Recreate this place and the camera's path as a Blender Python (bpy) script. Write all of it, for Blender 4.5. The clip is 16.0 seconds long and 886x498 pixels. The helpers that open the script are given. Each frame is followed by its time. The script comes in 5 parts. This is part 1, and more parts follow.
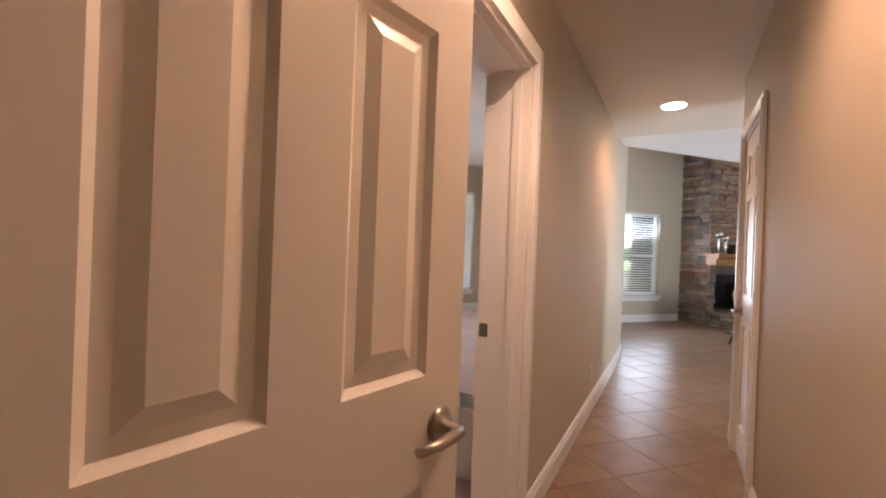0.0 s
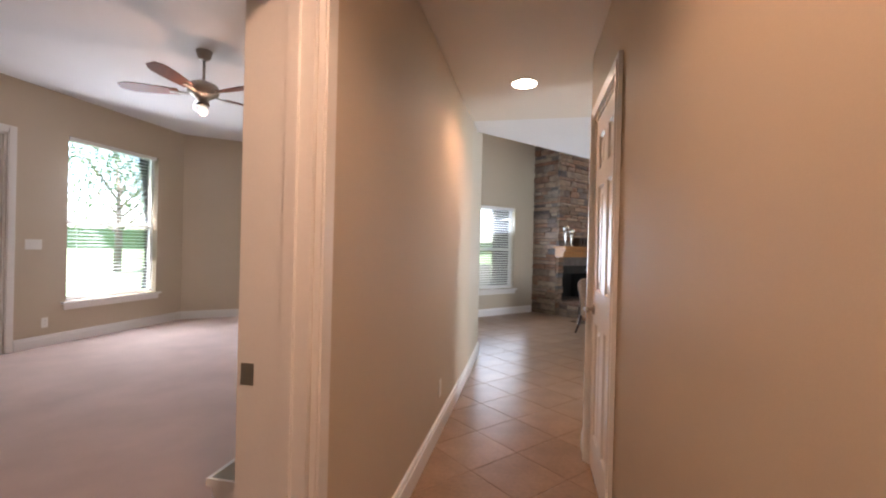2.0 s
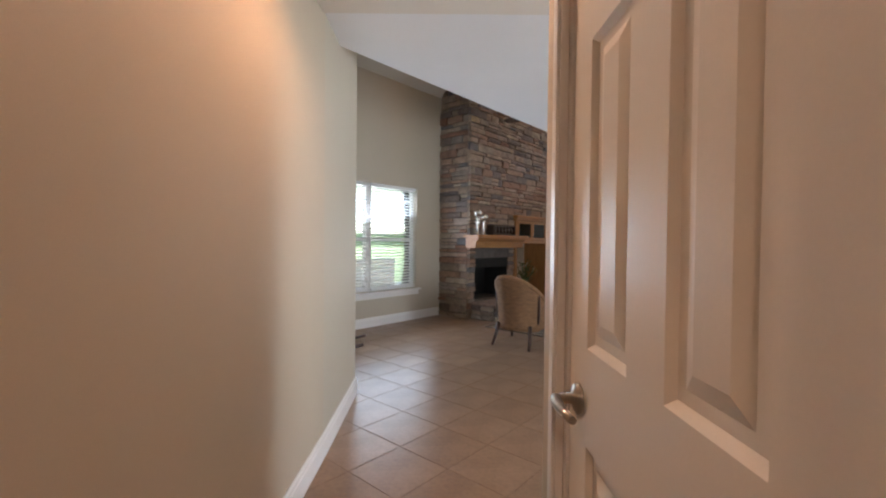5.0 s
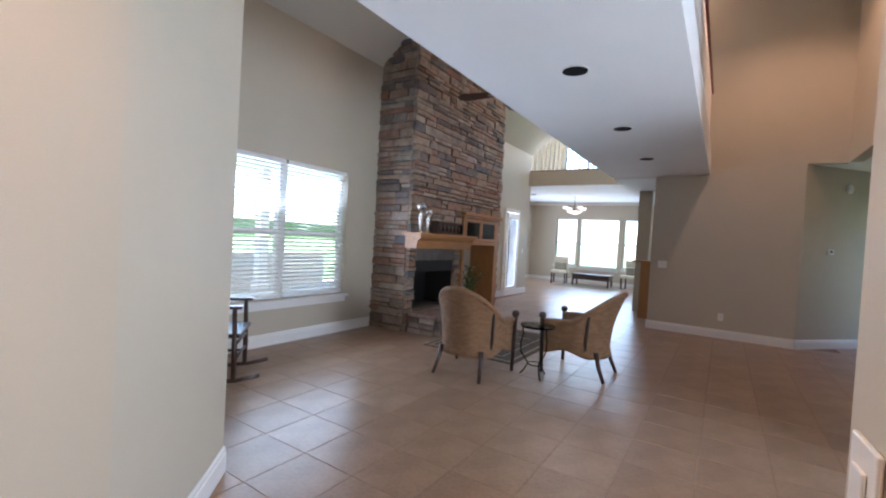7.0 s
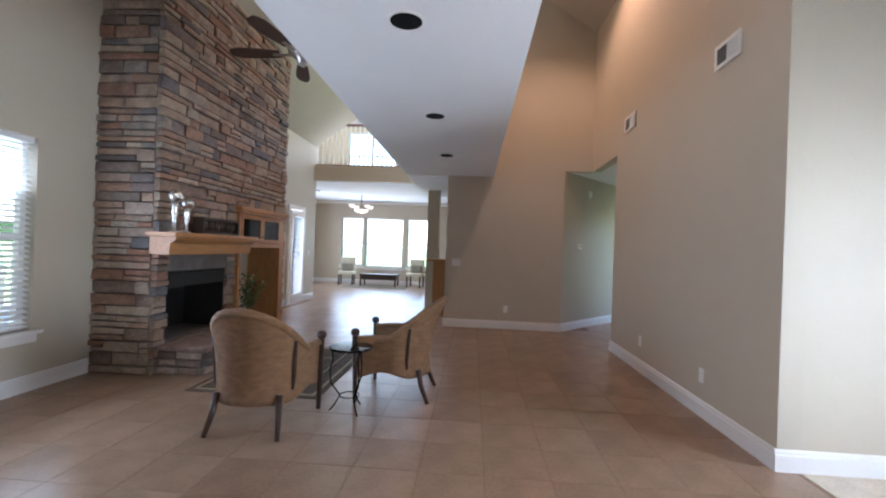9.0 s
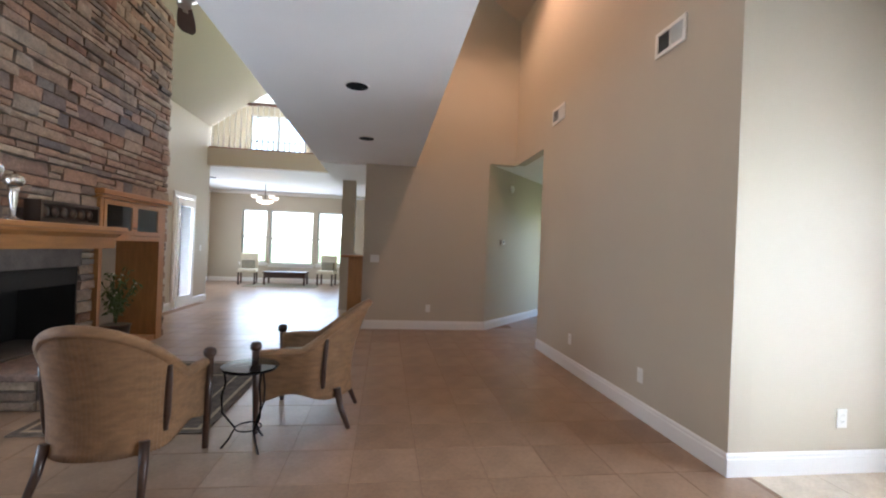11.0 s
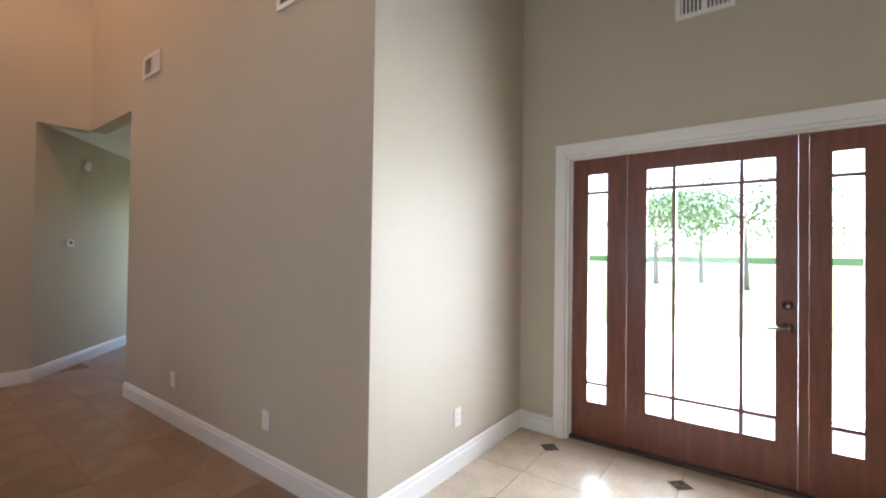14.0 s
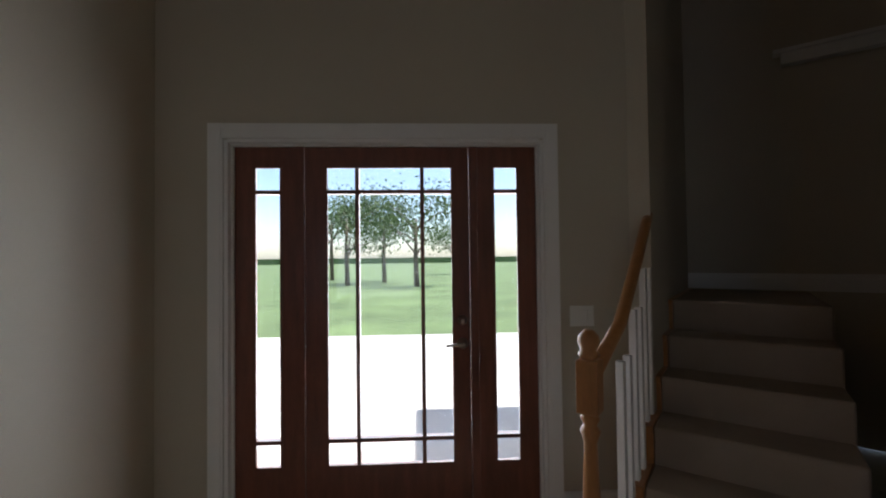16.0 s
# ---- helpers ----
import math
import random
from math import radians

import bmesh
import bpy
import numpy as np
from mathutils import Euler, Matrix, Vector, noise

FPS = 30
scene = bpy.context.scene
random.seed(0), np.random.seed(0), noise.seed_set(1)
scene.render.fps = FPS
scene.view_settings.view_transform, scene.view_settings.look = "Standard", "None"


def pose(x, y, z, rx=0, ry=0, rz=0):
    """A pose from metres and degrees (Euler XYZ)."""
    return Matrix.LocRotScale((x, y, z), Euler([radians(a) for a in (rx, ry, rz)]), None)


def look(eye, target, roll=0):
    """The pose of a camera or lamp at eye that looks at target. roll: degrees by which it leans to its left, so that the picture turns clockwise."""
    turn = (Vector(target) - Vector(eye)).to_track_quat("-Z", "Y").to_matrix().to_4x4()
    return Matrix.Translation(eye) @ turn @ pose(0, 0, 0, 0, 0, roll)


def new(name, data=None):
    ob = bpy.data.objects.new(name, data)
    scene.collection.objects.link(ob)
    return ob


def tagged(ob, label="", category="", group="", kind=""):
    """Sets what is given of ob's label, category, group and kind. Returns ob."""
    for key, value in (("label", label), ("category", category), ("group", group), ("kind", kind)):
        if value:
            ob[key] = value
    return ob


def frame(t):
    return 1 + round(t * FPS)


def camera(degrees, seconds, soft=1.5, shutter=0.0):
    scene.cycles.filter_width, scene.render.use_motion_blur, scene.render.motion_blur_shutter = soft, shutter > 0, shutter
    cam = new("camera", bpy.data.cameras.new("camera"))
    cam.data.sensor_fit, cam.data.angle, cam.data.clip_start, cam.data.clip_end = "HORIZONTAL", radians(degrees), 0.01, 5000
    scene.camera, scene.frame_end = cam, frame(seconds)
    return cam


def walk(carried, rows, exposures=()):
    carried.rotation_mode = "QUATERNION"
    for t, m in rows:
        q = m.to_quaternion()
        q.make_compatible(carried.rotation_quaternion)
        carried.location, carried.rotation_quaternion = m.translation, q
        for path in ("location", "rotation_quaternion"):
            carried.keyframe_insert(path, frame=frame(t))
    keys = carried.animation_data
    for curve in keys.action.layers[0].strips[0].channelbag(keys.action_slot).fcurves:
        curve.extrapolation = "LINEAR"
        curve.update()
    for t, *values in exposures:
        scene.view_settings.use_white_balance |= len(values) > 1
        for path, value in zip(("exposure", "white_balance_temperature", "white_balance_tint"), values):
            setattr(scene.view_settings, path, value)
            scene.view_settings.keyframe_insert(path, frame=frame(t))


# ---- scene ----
cam = camera(92.0, 16.0, soft=2.1)
PATH = [
    (0, (1.072, 1.076, 1.262), (1.751, 2.958, 1.258), 2.2),
    (0.5, (1.137, 1.187, 1.258), (1.987, 2.998, 1.263), 2.0),
    (1, (1.27, 1.318, 1.272), (2.285, 3.041, 1.277), 1.7),
    (1.5, (1.432, 1.436, 1.269), (2.566, 3.084, 1.27), 1.5),
    (2, (1.625, 1.554, 1.264), (2.828, 3.152, 1.259), 1.4),
    (2.5, (1.816, 1.686, 1.247), (3.076, 3.239, 1.234), 1.3),
    (3, (2.019, 1.852, 1.235), (3.338, 3.355, 1.218), 1.3),
    (3.5, (2.238, 2.027, 1.254), (3.61, 3.482, 1.223), 1.8),
    (4, (2.496, 2.249, 1.238), (3.918, 3.655, 1.209), 0.7),
    (6.5, (3.664, 3.153, 1.275), (5.271, 4.342, 1.225), 3.2),
    (7, (3.871, 3.332, 1.282), (5.544, 4.427, 1.237), 3.3),
    (7.5, (4.075, 3.495, 1.258), (5.893, 4.329, 1.238), 3.1),
    (8, (4.292, 3.614, 1.267), (6.209, 4.184, 1.259), 2.7),
    (8.5, (4.454, 3.751, 1.282), (6.425, 4.094, 1.28), 2.4),
    (9, (4.585, 3.872, 1.283), (6.58, 4.015, 1.286), 2.1),
    (11.5, (5.237, 4.003, 1.261), (7.187, 3.562, 1.265), 2.3),
    (12, (5.378, 3.931, 1.277), (7.255, 3.24, 1.288), 2.2),
    (12.5, (5.527, 3.834, 1.292), (7.289, 2.888, 1.312), 1.9),
    (13, (5.644, 3.737, 1.311), (7.247, 2.541, 1.335), 1.5),
    (13.5, (5.761, 3.604, 1.31), (7.151, 2.166, 1.344), 1.2),
    (14, (5.846, 3.441, 1.343), (7.031, 1.83, 1.371), 0.8),
    (14.5, (6.024, 3.289, 1.375), (6.858, 1.472, 1.395), 0.1),
    (15, (6.023, 3.114, 1.379), (6.538, 1.182, 1.407), -0.1),
    (15.5, (5.964, 2.897, 1.401), (6.22, 0.913, 1.437), -0.3),
    (16, (5.922, 2.692, 1.429), (5.829, 0.695, 1.474), -0.7),
]
BASE = 3.2
EXPOSURES = [(t, BASE + e, k, tint) for t, e, k, tint in ((0.0, 0.1, 6100, 13), (2.0, 0.0, 6100, 13), (3.0, -0.15, 6100, 13), (3.5, -0.15, 6100, 12), (4.0, -0.25, 6100, 12), (6.3, -0.3, 5650, 9), (7.0, -0.05, 5400, 11), (9.0, 0.0, 5450, 11), (11.5, 0.15, 5950, 10), (13.0, 0.25, 6150, 11), (14.0, 0.0, 5950, 11), (14.5, -0.4, 6000, 11), (15.0, -0.9, 5900, 12), (15.5, -1.8, 5900, 12), (16.0, -2.35, 6100, 12))]
walk(cam, [(t, look(eye, target, roll)) for t, eye, target, roll in PATH], EXPOSURES)

# ---------------------------------------------------------------- light
SUN_EL, SUN_AZ = 62.0, 200.0
world = bpy.data.worlds.new("sky_world")
scene.world = world
world.use_nodes = True
wn = world.node_tree.nodes
sky = wn.new("ShaderNodeTexSky")
sky.sky_type, sky.sun_disc = "NISHITA", False
sky.sun_elevation, sky.sun_rotation = radians(SUN_EL), radians(270.0)
wn["Background"].inputs[1].default_value = 0.15
world.node_tree.links.new(sky.outputs[0], wn["Background"].inputs[0])
sun = new("sun", bpy.data.lights.new("sun", "SUN"))
sun.data.energy, sun.data.angle, sun.data.color = 5.0, radians(0.53), (1.0, 0.95, 0.87)
sun.matrix_world = look((-12, 1, 30), (-12 + 12 * 0.53, 1, 0))


def area(name, eye, target, w, h, watts, color=(1, 1, 1)):
    d = bpy.data.lights.new(name, "AREA")
    d.shape, d.size, d.size_y, d.energy, d.color = "RECTANGLE", w, h, watts, color
    ob = new(name, d)
    ob.matrix_world = look(eye, target)
    return ob


DAY = (0.78, 0.87, 1.0)
WARM = (1.0, 0.56, 0.34)
area("window_daylight_living", (6.95, 7.40, 1.3), (6.7, 3, 3.2), 1.7, 1.5, 5.8, DAY)
area("window_daylight_far", (19.25, 7.0, 1.5), (10, 6.6, 0.6), 3.2, 1.7, 10, (0.84, 0.92, 1.0))
area("window_daylight_far_side", (17.2, 9.3, 1.5), (17.2, 2, 1.0), 1.0, 1.6, 4, DAY)
area("window_daylight_patio", (13.67, 8.35, 1.2), (13.5, 0, 0.9), 1.0, 2.0, 12, DAY)
area("window_daylight_loft", (19.2, 7.2, 4.5), (8, 5.5, 4.0), 3.0, 1.5, 20, (0.97, 0.96, 0.92))
area("window_daylight_entry", (6.1, -0.55, 1.2), (6.0, 4, 2.2), 2.6, 2.2, 65, (0.93, 0.97, 1.0))
# Added fill at the passage end; no window stands there.
area("passage_fill", (13.2, 0.12, 1.4), (12.0, 2.2, 1.3), 0.7, 1.6, 0.7, (1.0, 0.95, 0.88))
area("window_daylight_bedroom", (1.64, 8.83, 1.5), (3.1, 4.1, 0.6), 1.1, 1.6, 7, (0.95, 0.95, 1.0))


def bulb(name, at, watts, color=WARM, r=0.05):
    d = bpy.data.lights.new(name, "POINT")
    d.energy, d.color, d.shadow_soft_size = watts, color, r
    ob = new(name, d)
    ob.location = at
    return ob


CEIL = 2.53
can = bpy.data.lights.new("hall_downlight", "SPOT")
can.energy, can.color, can.spot_size, can.spot_blend, can.shadow_soft_size = 5.0, WARM, radians(150), 0.6, 0.06
new("hall_downlight", can).matrix_world = look((4.01, 3.76, CEIL - 0.06), (4.01, 3.76, 0))
# Unseen fill above the hall's start, added to brighten the near walls.
back_fill = can.copy()
back_fill.energy = 8.0
new("hall_fill_back", back_fill).matrix_world = look((1.83, 1.85, CEIL - 0.06), (1.83, 1.85, 0))
vault = can.copy()
vault.energy, vault.spot_size = 16.0, radians(130)
# Unseen warm fill at the ridge for the patio wall and upper stone.
ridge = can.copy()
ridge.energy, ridge.spot_size = 16.0, radians(165)
new("ridge_warm_fill", ridge).matrix_world = look((11.6, 4.5, 5.85), (11.3, 5.2, 0))
new("vault_downlight", vault).matrix_world = look((10.0, 2.65, 5.3), (10.4, 2.75, 0))
bulb("bedroom_fan_bulb", (2.2, 6.0, 2.40), 1.2)
bulb("far_pendant_bulb", (17.3, 7.3, 2.2), 2)

# ---------------------------------------------------------------- helpers
A = radians(41.5)
U = Vector((math.cos(A), math.sin(A), 0))
N = Vector((-math.sin(A), math.cos(A), 0))


def hp(s, d, z=0.0):
    """Hall coordinates: s along, d across to the left."""
    p = U * s + N * d
    return Vector((p.x, p.y, z))


def add_box(bm, x0, y0, z0, x1, y1, z1, m=None):
    v = [bm.verts.new((x, y, z)) for z in (z0, z1) for x, y in ((x0, y0), (x1, y0), (x1, y1), (x0, y1))]
    for f in ((3, 2, 1, 0), (4, 5, 6, 7), (0, 1, 5, 4), (1, 2, 6, 5), (2, 3, 7, 6), (3, 0, 4, 7)):
        bm.faces.new([v[i] for i in f])
    if m is not None:
        bmesh.ops.transform(bm, matrix=m, verts=v)
    return v


def boxes(*specs, bev=0.0, seg=2):
    bm = bmesh.new()
    for s in specs:
        add_box(bm, *s)
    if bev:
        bmesh.ops.bevel(bm, geom=bm.edges[:], offset=bev, segments=seg, affect="EDGES", profile=0.5)
    return bm


def add_lathe(bm, profile, seg=18, at=(0, 0, 0), axis=None):
    rings = []
    for r, z in profile:
        rings.append([bm.verts.new((r * math.cos(2 * math.pi * i / seg), r * math.sin(2 * math.pi * i / seg), z)) for i in range(seg)])
    for a, b in zip(rings, rings[1:]):
        for i in range(seg):
            j = (i + 1) % seg
            bm.faces.new((a[i], a[j], b[j], b[i])).smooth = True
    bm.faces.new(rings[0][::-1])
    bm.faces.new(rings[-1])
    vs = [v for r in rings for v in r]
    m = Matrix.Translation(at)
    if axis is not None:
        m = m @ Vector(axis).to_track_quat("Z", "Y").to_matrix().to_4x4()
    bmesh.ops.transform(bm, matrix=m, verts=vs)
    return vs


def lathe(profile, seg=18, at=(0, 0, 0), axis=None):
    bm = bmesh.new()
    add_lathe(bm, profile, seg, at, axis)
    return bm


def add_tube(bm, pts, r, seg=8):
    pts = [Vector(p) for p in pts]
    rs = r if isinstance(r, (list, tuple)) else [r] * len(pts)
    rings = []
    for i, p in enumerate(pts):
        d = (pts[min(i + 1, len(pts) - 1)] - pts[max(i - 1, 0)]).normalized()
        q = d.to_track_quat("Z", "Y")
        rings.append([bm.verts.new(p + q @ Vector((rs[i] * math.cos(2 * math.pi * k / seg), rs[i] * math.sin(2 * math.pi * k / seg), 0))) for k in range(seg)])
    for a, b in zip(rings, rings[1:]):
        off = min(range(seg), key=lambda o: sum((a[k].co - b[(k + o) % seg].co).length for k in range(seg)))
        for k in range(seg):
            bm.faces.new((a[k], a[(k + 1) % seg], b[(k + 1 + off) % seg], b[(k + off) % seg])).smooth = True
    bm.faces.new(rings[0][::-1])
    bm.faces.new(rings[-1])


def tube(pts, r, seg=8):
    bm = bmesh.new()
    add_tube(bm, pts, r, seg)
    return bm


def mesh_of(name, bm, material):
    bmesh.ops.recalc_face_normals(bm, faces=bm.faces[:])
    me = bpy.data.meshes.new(name)
    bm.to_mesh(me)
    bm.free()
    me.materials.append(material)
    return me


def thing(name, m=None, label="", category="", group="", kind=""):
    ob = tagged(new(name), label, category, group, kind)
    ob.empty_display_size = 0.1
    if m is not None:
        ob.matrix_basis = m
    return ob


def part(name, bm, material, parent, label="", m=None):
    ob = new(name, bm if isinstance(bm, bpy.types.Mesh) else mesh_of(name, bm, material))
    ob.parent = parent
    if m is not None:
        ob.matrix_basis = m
    return tagged(ob, label)


def solid(name, bm, material, label="", category="", kind="", m=None, group=""):
    ob = new(name, mesh_of(name, bm, material))
    if m is not None:
        ob.matrix_basis = m
    return tagged(ob, label, category, group, kind)


def line_frame(p0, p1, z=0.0):
    """A frame at p0: x along to p1, y to the left, z up."""
    d = Vector((p1[0] - p0[0], p1[1] - p0[1], 0)).normalized()
    m = Matrix.Identity(4)
    m.col[0], m.col[1], m.col[2], m.col[3] = (*d, 0), (-d.y, d.x, 0, 0), (0, 0, 1, 0), (p0[0], p0[1], z, 1)
    return m


# ---------------------------------------------------------------- materials
def material(name, color, rough=0.5, metal=0.0, vary=0.12, scale=3.0, grain=60.0, bump=0.05, spread="none", ramp=(), coat=0.0, stretch=(1, 1, 1), spec=0.5):
    ma = bpy.data.materials.new(name)
    ma.use_nodes = True
    nt = ma.node_tree
    p = nt.nodes["Principled BSDF"]
    L = nt.links.new
    tc = nt.nodes.new("ShaderNodeTexCoord")
    mp = nt.nodes.new("ShaderNodeMapping")
    mp.inputs["Scale"].default_value = stretch
    L(tc.outputs["Object"], mp.inputs[0])
    big, fine = nt.nodes.new("ShaderNodeTexNoise"), nt.nodes.new("ShaderNodeTexNoise")
    for n, s, dt in ((big, scale, 4), (fine, grain, 3)):
        n.inputs["Scale"].default_value, n.inputs["Detail"].default_value = s, dt
        L(mp.outputs[0], n.inputs["Vector"])
    base = None
    if spread != "none":
        src = nt.nodes.new("ShaderNodeObjectInfo" if spread == "object" else "ShaderNodeNewGeometry")
        cr = nt.nodes.new("ShaderNodeValToRGB")
        cr.color_ramp.interpolation = "LINEAR"
        while len(cr.color_ramp.elements) < len(ramp):
            cr.color_ramp.elements.new(0.5)
        for i, c in enumerate(ramp):
            cr.color_ramp.elements[i].position = i / (len(ramp) - 1)
            cr.color_ramp.elements[i].color = (*c, 1)
        L(src.outputs["Random" if spread == "object" else "Random Per Island"], cr.inputs[0])
        base = cr.outputs[0]
    mulv = None
    for n, amount in ((big, vary), (fine, vary * 0.6)):
        mr = nt.nodes.new("ShaderNodeMapRange")
        mr.inputs["From Min"].default_value, mr.inputs["From Max"].default_value = 0.25, 0.75
        mr.inputs["To Min"].default_value, mr.inputs["To Max"].default_value = 1 - amount, 1 + amount
        L(n.outputs["Fac"], mr.inputs["Value"])
        if mulv is None:
            mulv = mr.outputs[0]
        else:
            mm = nt.nodes.new("ShaderNodeMath")
            mm.operation = "MULTIPLY"
            L(mulv, mm.inputs[0]), L(mr.outputs[0], mm.inputs[1])
            mulv = mm.outputs[0]
    vm = nt.nodes.new("ShaderNodeVectorMath")
    vm.operation = "SCALE"
    if base is not None:
        L(base, vm.inputs[0])
    else:
        vm.inputs[0].default_value = color
    L(mulv, vm.inputs["Scale"])
    L(vm.outputs[0], p.inputs["Base Color"])
    p.inputs["Roughness"].default_value, p.inputs["Metallic"].default_value = rough, metal
    p.inputs["Coat Weight"].default_value = coat
    p.inputs["Specular IOR Level"].default_value = spec
    if bump:
        bp = nt.nodes.new("ShaderNodeBump")
        bp.inputs["Strength"].default_value, bp.inputs["Distance"].default_value = bump, 0.01
        L(fine.outputs["Fac"], bp.inputs["Height"])
        L(bp.outputs[0], p.inputs["Normal"])
    return ma


def emitter(name, color, strength):
    ma = bpy.data.materials.new(name)
    ma.use_nodes = True
    p = ma.node_tree.nodes["Principled BSDF"]
    p.inputs["Base Color"].default_value = (0.9, 0.9, 0.88, 1)
    p.inputs["Emission Color"].default_value = (*color, 1)
    p.inputs["Emission Strength"].default_value = strength
    return ma


def glass(name, tint=(1, 1, 1)):
    ma = bpy.data.materials.new(name)
    ma.use_nodes = True
    nt = ma.node_tree
    nt.nodes.remove(nt.nodes["Principled BSDF"])
    tr, gl, mx, fr = (nt.nodes.new("ShaderNode" + k) for k in ("BsdfTransparent", "BsdfGlossy", "MixShader", "Fresnel"))
    tr.inputs[0].default_value = (*tint, 1)
    gl.inputs["Roughness"].default_value = 0.03
    fr.inputs[0].default_value = 1.45
    nt.links.new(fr.outputs[0], mx.inputs[0])
    nt.links.new(tr.outputs[0], mx.inputs[1])
    nt.links.new(gl.outputs[0], mx.inputs[2])
    nt.links.new(mx.outputs[0], nt.nodes["Material Output"].inputs[0])
    return ma


M_WALL = material("beige_wall_paint", (0.52, 0.465, 0.368), 0.6, vary=0.03, scale=1.2, grain=220, bump=0.04)
# Warmer tan than M_WALL, for the hall up to GM and the bedroom.
M_HALL = material("warm_tan_wall", (0.54, 0.46, 0.35), 0.6, vary=0.03, scale=1.2, grain=220, bump=0.04)
# Creamier and darker than M_CEIL; ends in line with GM.
M_HALLCEIL = material("cream_ceiling", (0.74, 0.69, 0.61), 0.75, vary=0.02, scale=2, grain=120, bump=0.12)
M_CEIL = material("white_ceiling_paint", (0.80, 0.80, 0.80), 0.75, vary=0.02, scale=2, grain=120, bump=0.12)
M_TRIM = material("white_trim_paint", (0.80, 0.79, 0.77), 0.35, vary=0.02, scale=2, grain=90, bump=0.01)
M_DOOR = material("white_door_paint", (0.78, 0.74, 0.68), 0.32, vary=0.02, scale=2, grain=150, bump=0.015)
M_GROUT = material("tile_grout", (0.25, 0.165, 0.11), 0.8, vary=0.1, grain=90, bump=0.1)
TILE_RAMP = ((0.26, 0.168, 0.108), (0.305, 0.203, 0.135), (0.28, 0.185, 0.12), (0.33, 0.225, 0.152))
M_TILE = material("glazed_clay_tile", (0, 0, 0), 0.31, spec=0.33, vary=0.20, scale=4, grain=40, bump=0.05, spread="object", ramp=TILE_RAMP)
M_TILE_FAR = material("glazed_clay_tile_far", (0, 0, 0), 0.31, spec=0.33, vary=0.20, scale=4, grain=40, bump=0.05, spread="island", ramp=TILE_RAMP)
M_ENTRY = material("pale_stone_tile", (0.56, 0.47, 0.36), 0.22, vary=0.13, scale=6, grain=50, bump=0.02)
M_INLAY = material("dark_mosaic_inlay", (0.10, 0.07, 0.05), 0.25, vary=0.6, scale=60, grain=120, bump=0.05)
STONE_RAMP = ((0.09, 0.07, 0.06), (0.24, 0.175, 0.125), (0.29, 0.23, 0.17), (0.20, 0.105, 0.065), (0.34, 0.27, 0.195), (0.12, 0.11, 0.108), (0.26, 0.155, 0.10), (0.29, 0.235, 0.19))
M_STONE = material("ledge_stone", (0, 0, 0), 0.85, vary=0.36, scale=9, grain=55, bump=0.6, spread="object", ramp=STONE_RAMP)
M_STONE_FAR = material("ledge_stone_far", (0, 0, 0), 0.85, vary=0.36, scale=9, grain=55, bump=0.6, spread="island", ramp=STONE_RAMP)
M_MORTAR = material("stone_mortar", (0.10, 0.085, 0.07), 0.95, vary=0.2, grain=60, bump=0.3)
M_SLATE = material("dark_slate", (0.12, 0.10, 0.09), 0.6, vary=0.3, scale=8, grain=60, bump=0.2)
M_SOOT = material("black_firebox", (0.012, 0.011, 0.010), 0.7, vary=0.3, grain=40, bump=0.1)
M_OAK = material("honey_oak", (0.38, 0.175, 0.06), 0.33, vary=0.16, scale=4, grain=30, bump=0.03, stretch=(1, 6, 6))
M_OAKV = material("honey_oak_upright", (0.38, 0.175, 0.06), 0.33, vary=0.16, scale=4, grain=30, bump=0.03, stretch=(6, 6, 1))
M_MAHOG = material("mahogany_door_wood", (0.17, 0.055, 0.03), 0.32, vary=0.25, scale=3, grain=25, bump=0.03, stretch=(8, 8, 1))
M_DARKWOOD = material("dark_stained_wood", (0.045, 0.022, 0.014), 0.35, vary=0.3, scale=5, grain=40, bump=0.03)
M_WICKER = material("tan_wicker", (0.265, 0.142, 0.064), 0.6, vary=0.28, scale=14, grain=240, bump=0.8, stretch=(1, 1, 2.5))
M_CUSHION = material("grey_olive_cushion", (0.26, 0.24, 0.18), 0.9, vary=0.12, scale=8, grain=300, bump=0.2)
M_CREAM = material("cream_fabric", (0.62, 0.57, 0.44), 0.9, vary=0.1, scale=8, grain=300, bump=0.2)
M_CARPET = material("pink_beige_carpet", (0.62, 0.48, 0.43), 0.95, vary=0.10, scale=2.2, grain=400, bump=0.5)
M_STAIRCARPET = material("taupe_carpet", (0.33, 0.265, 0.205), 0.95, vary=0.12, scale=3, grain=400, bump=0.5)
M_NICKEL = material("brushed_nickel", (0.42, 0.39, 0.35), 0.3, metal=1.0, vary=0.1, grain=200, bump=0.02)
M_BRONZE = material("dark_bronze", (0.09, 0.065, 0.05), 0.4, metal=0.8, vary=0.15, grain=100, bump=0.02)
M_BLACK = material("black_baffle", (0.008, 0.008, 0.009), 0.9, vary=0.2, grain=60, bump=0.05, spec=0.1)
M_PLASTIC = material("white_plastic", (0.80, 0.79, 0.75), 0.35, vary=0.02, grain=80, bump=0.0)
M_SLAT = material("white_blind_slat", (0.82, 0.82, 0.81), 0.45, vary=0.03, grain=80, bump=0.01)
M_SLOT = material("dark_slot", (0.05, 0.045, 0.04), 0.8, vary=0.1, grain=60, bump=0.0)
M_GLASS = glass("window_glass")
M_TABLEGLASS = glass("table_glass", (0.80, 0.90, 0.86))
M_SMOKE = glass("cabinet_glass", (0.55, 0.52, 0.48))
M_BULB = emitter("lit_bulb", (1.0, 0.86, 0.68), 3.5)
M_SHADE = emitter("lit_shade", (1.0, 0.84, 0.66), 0.14)
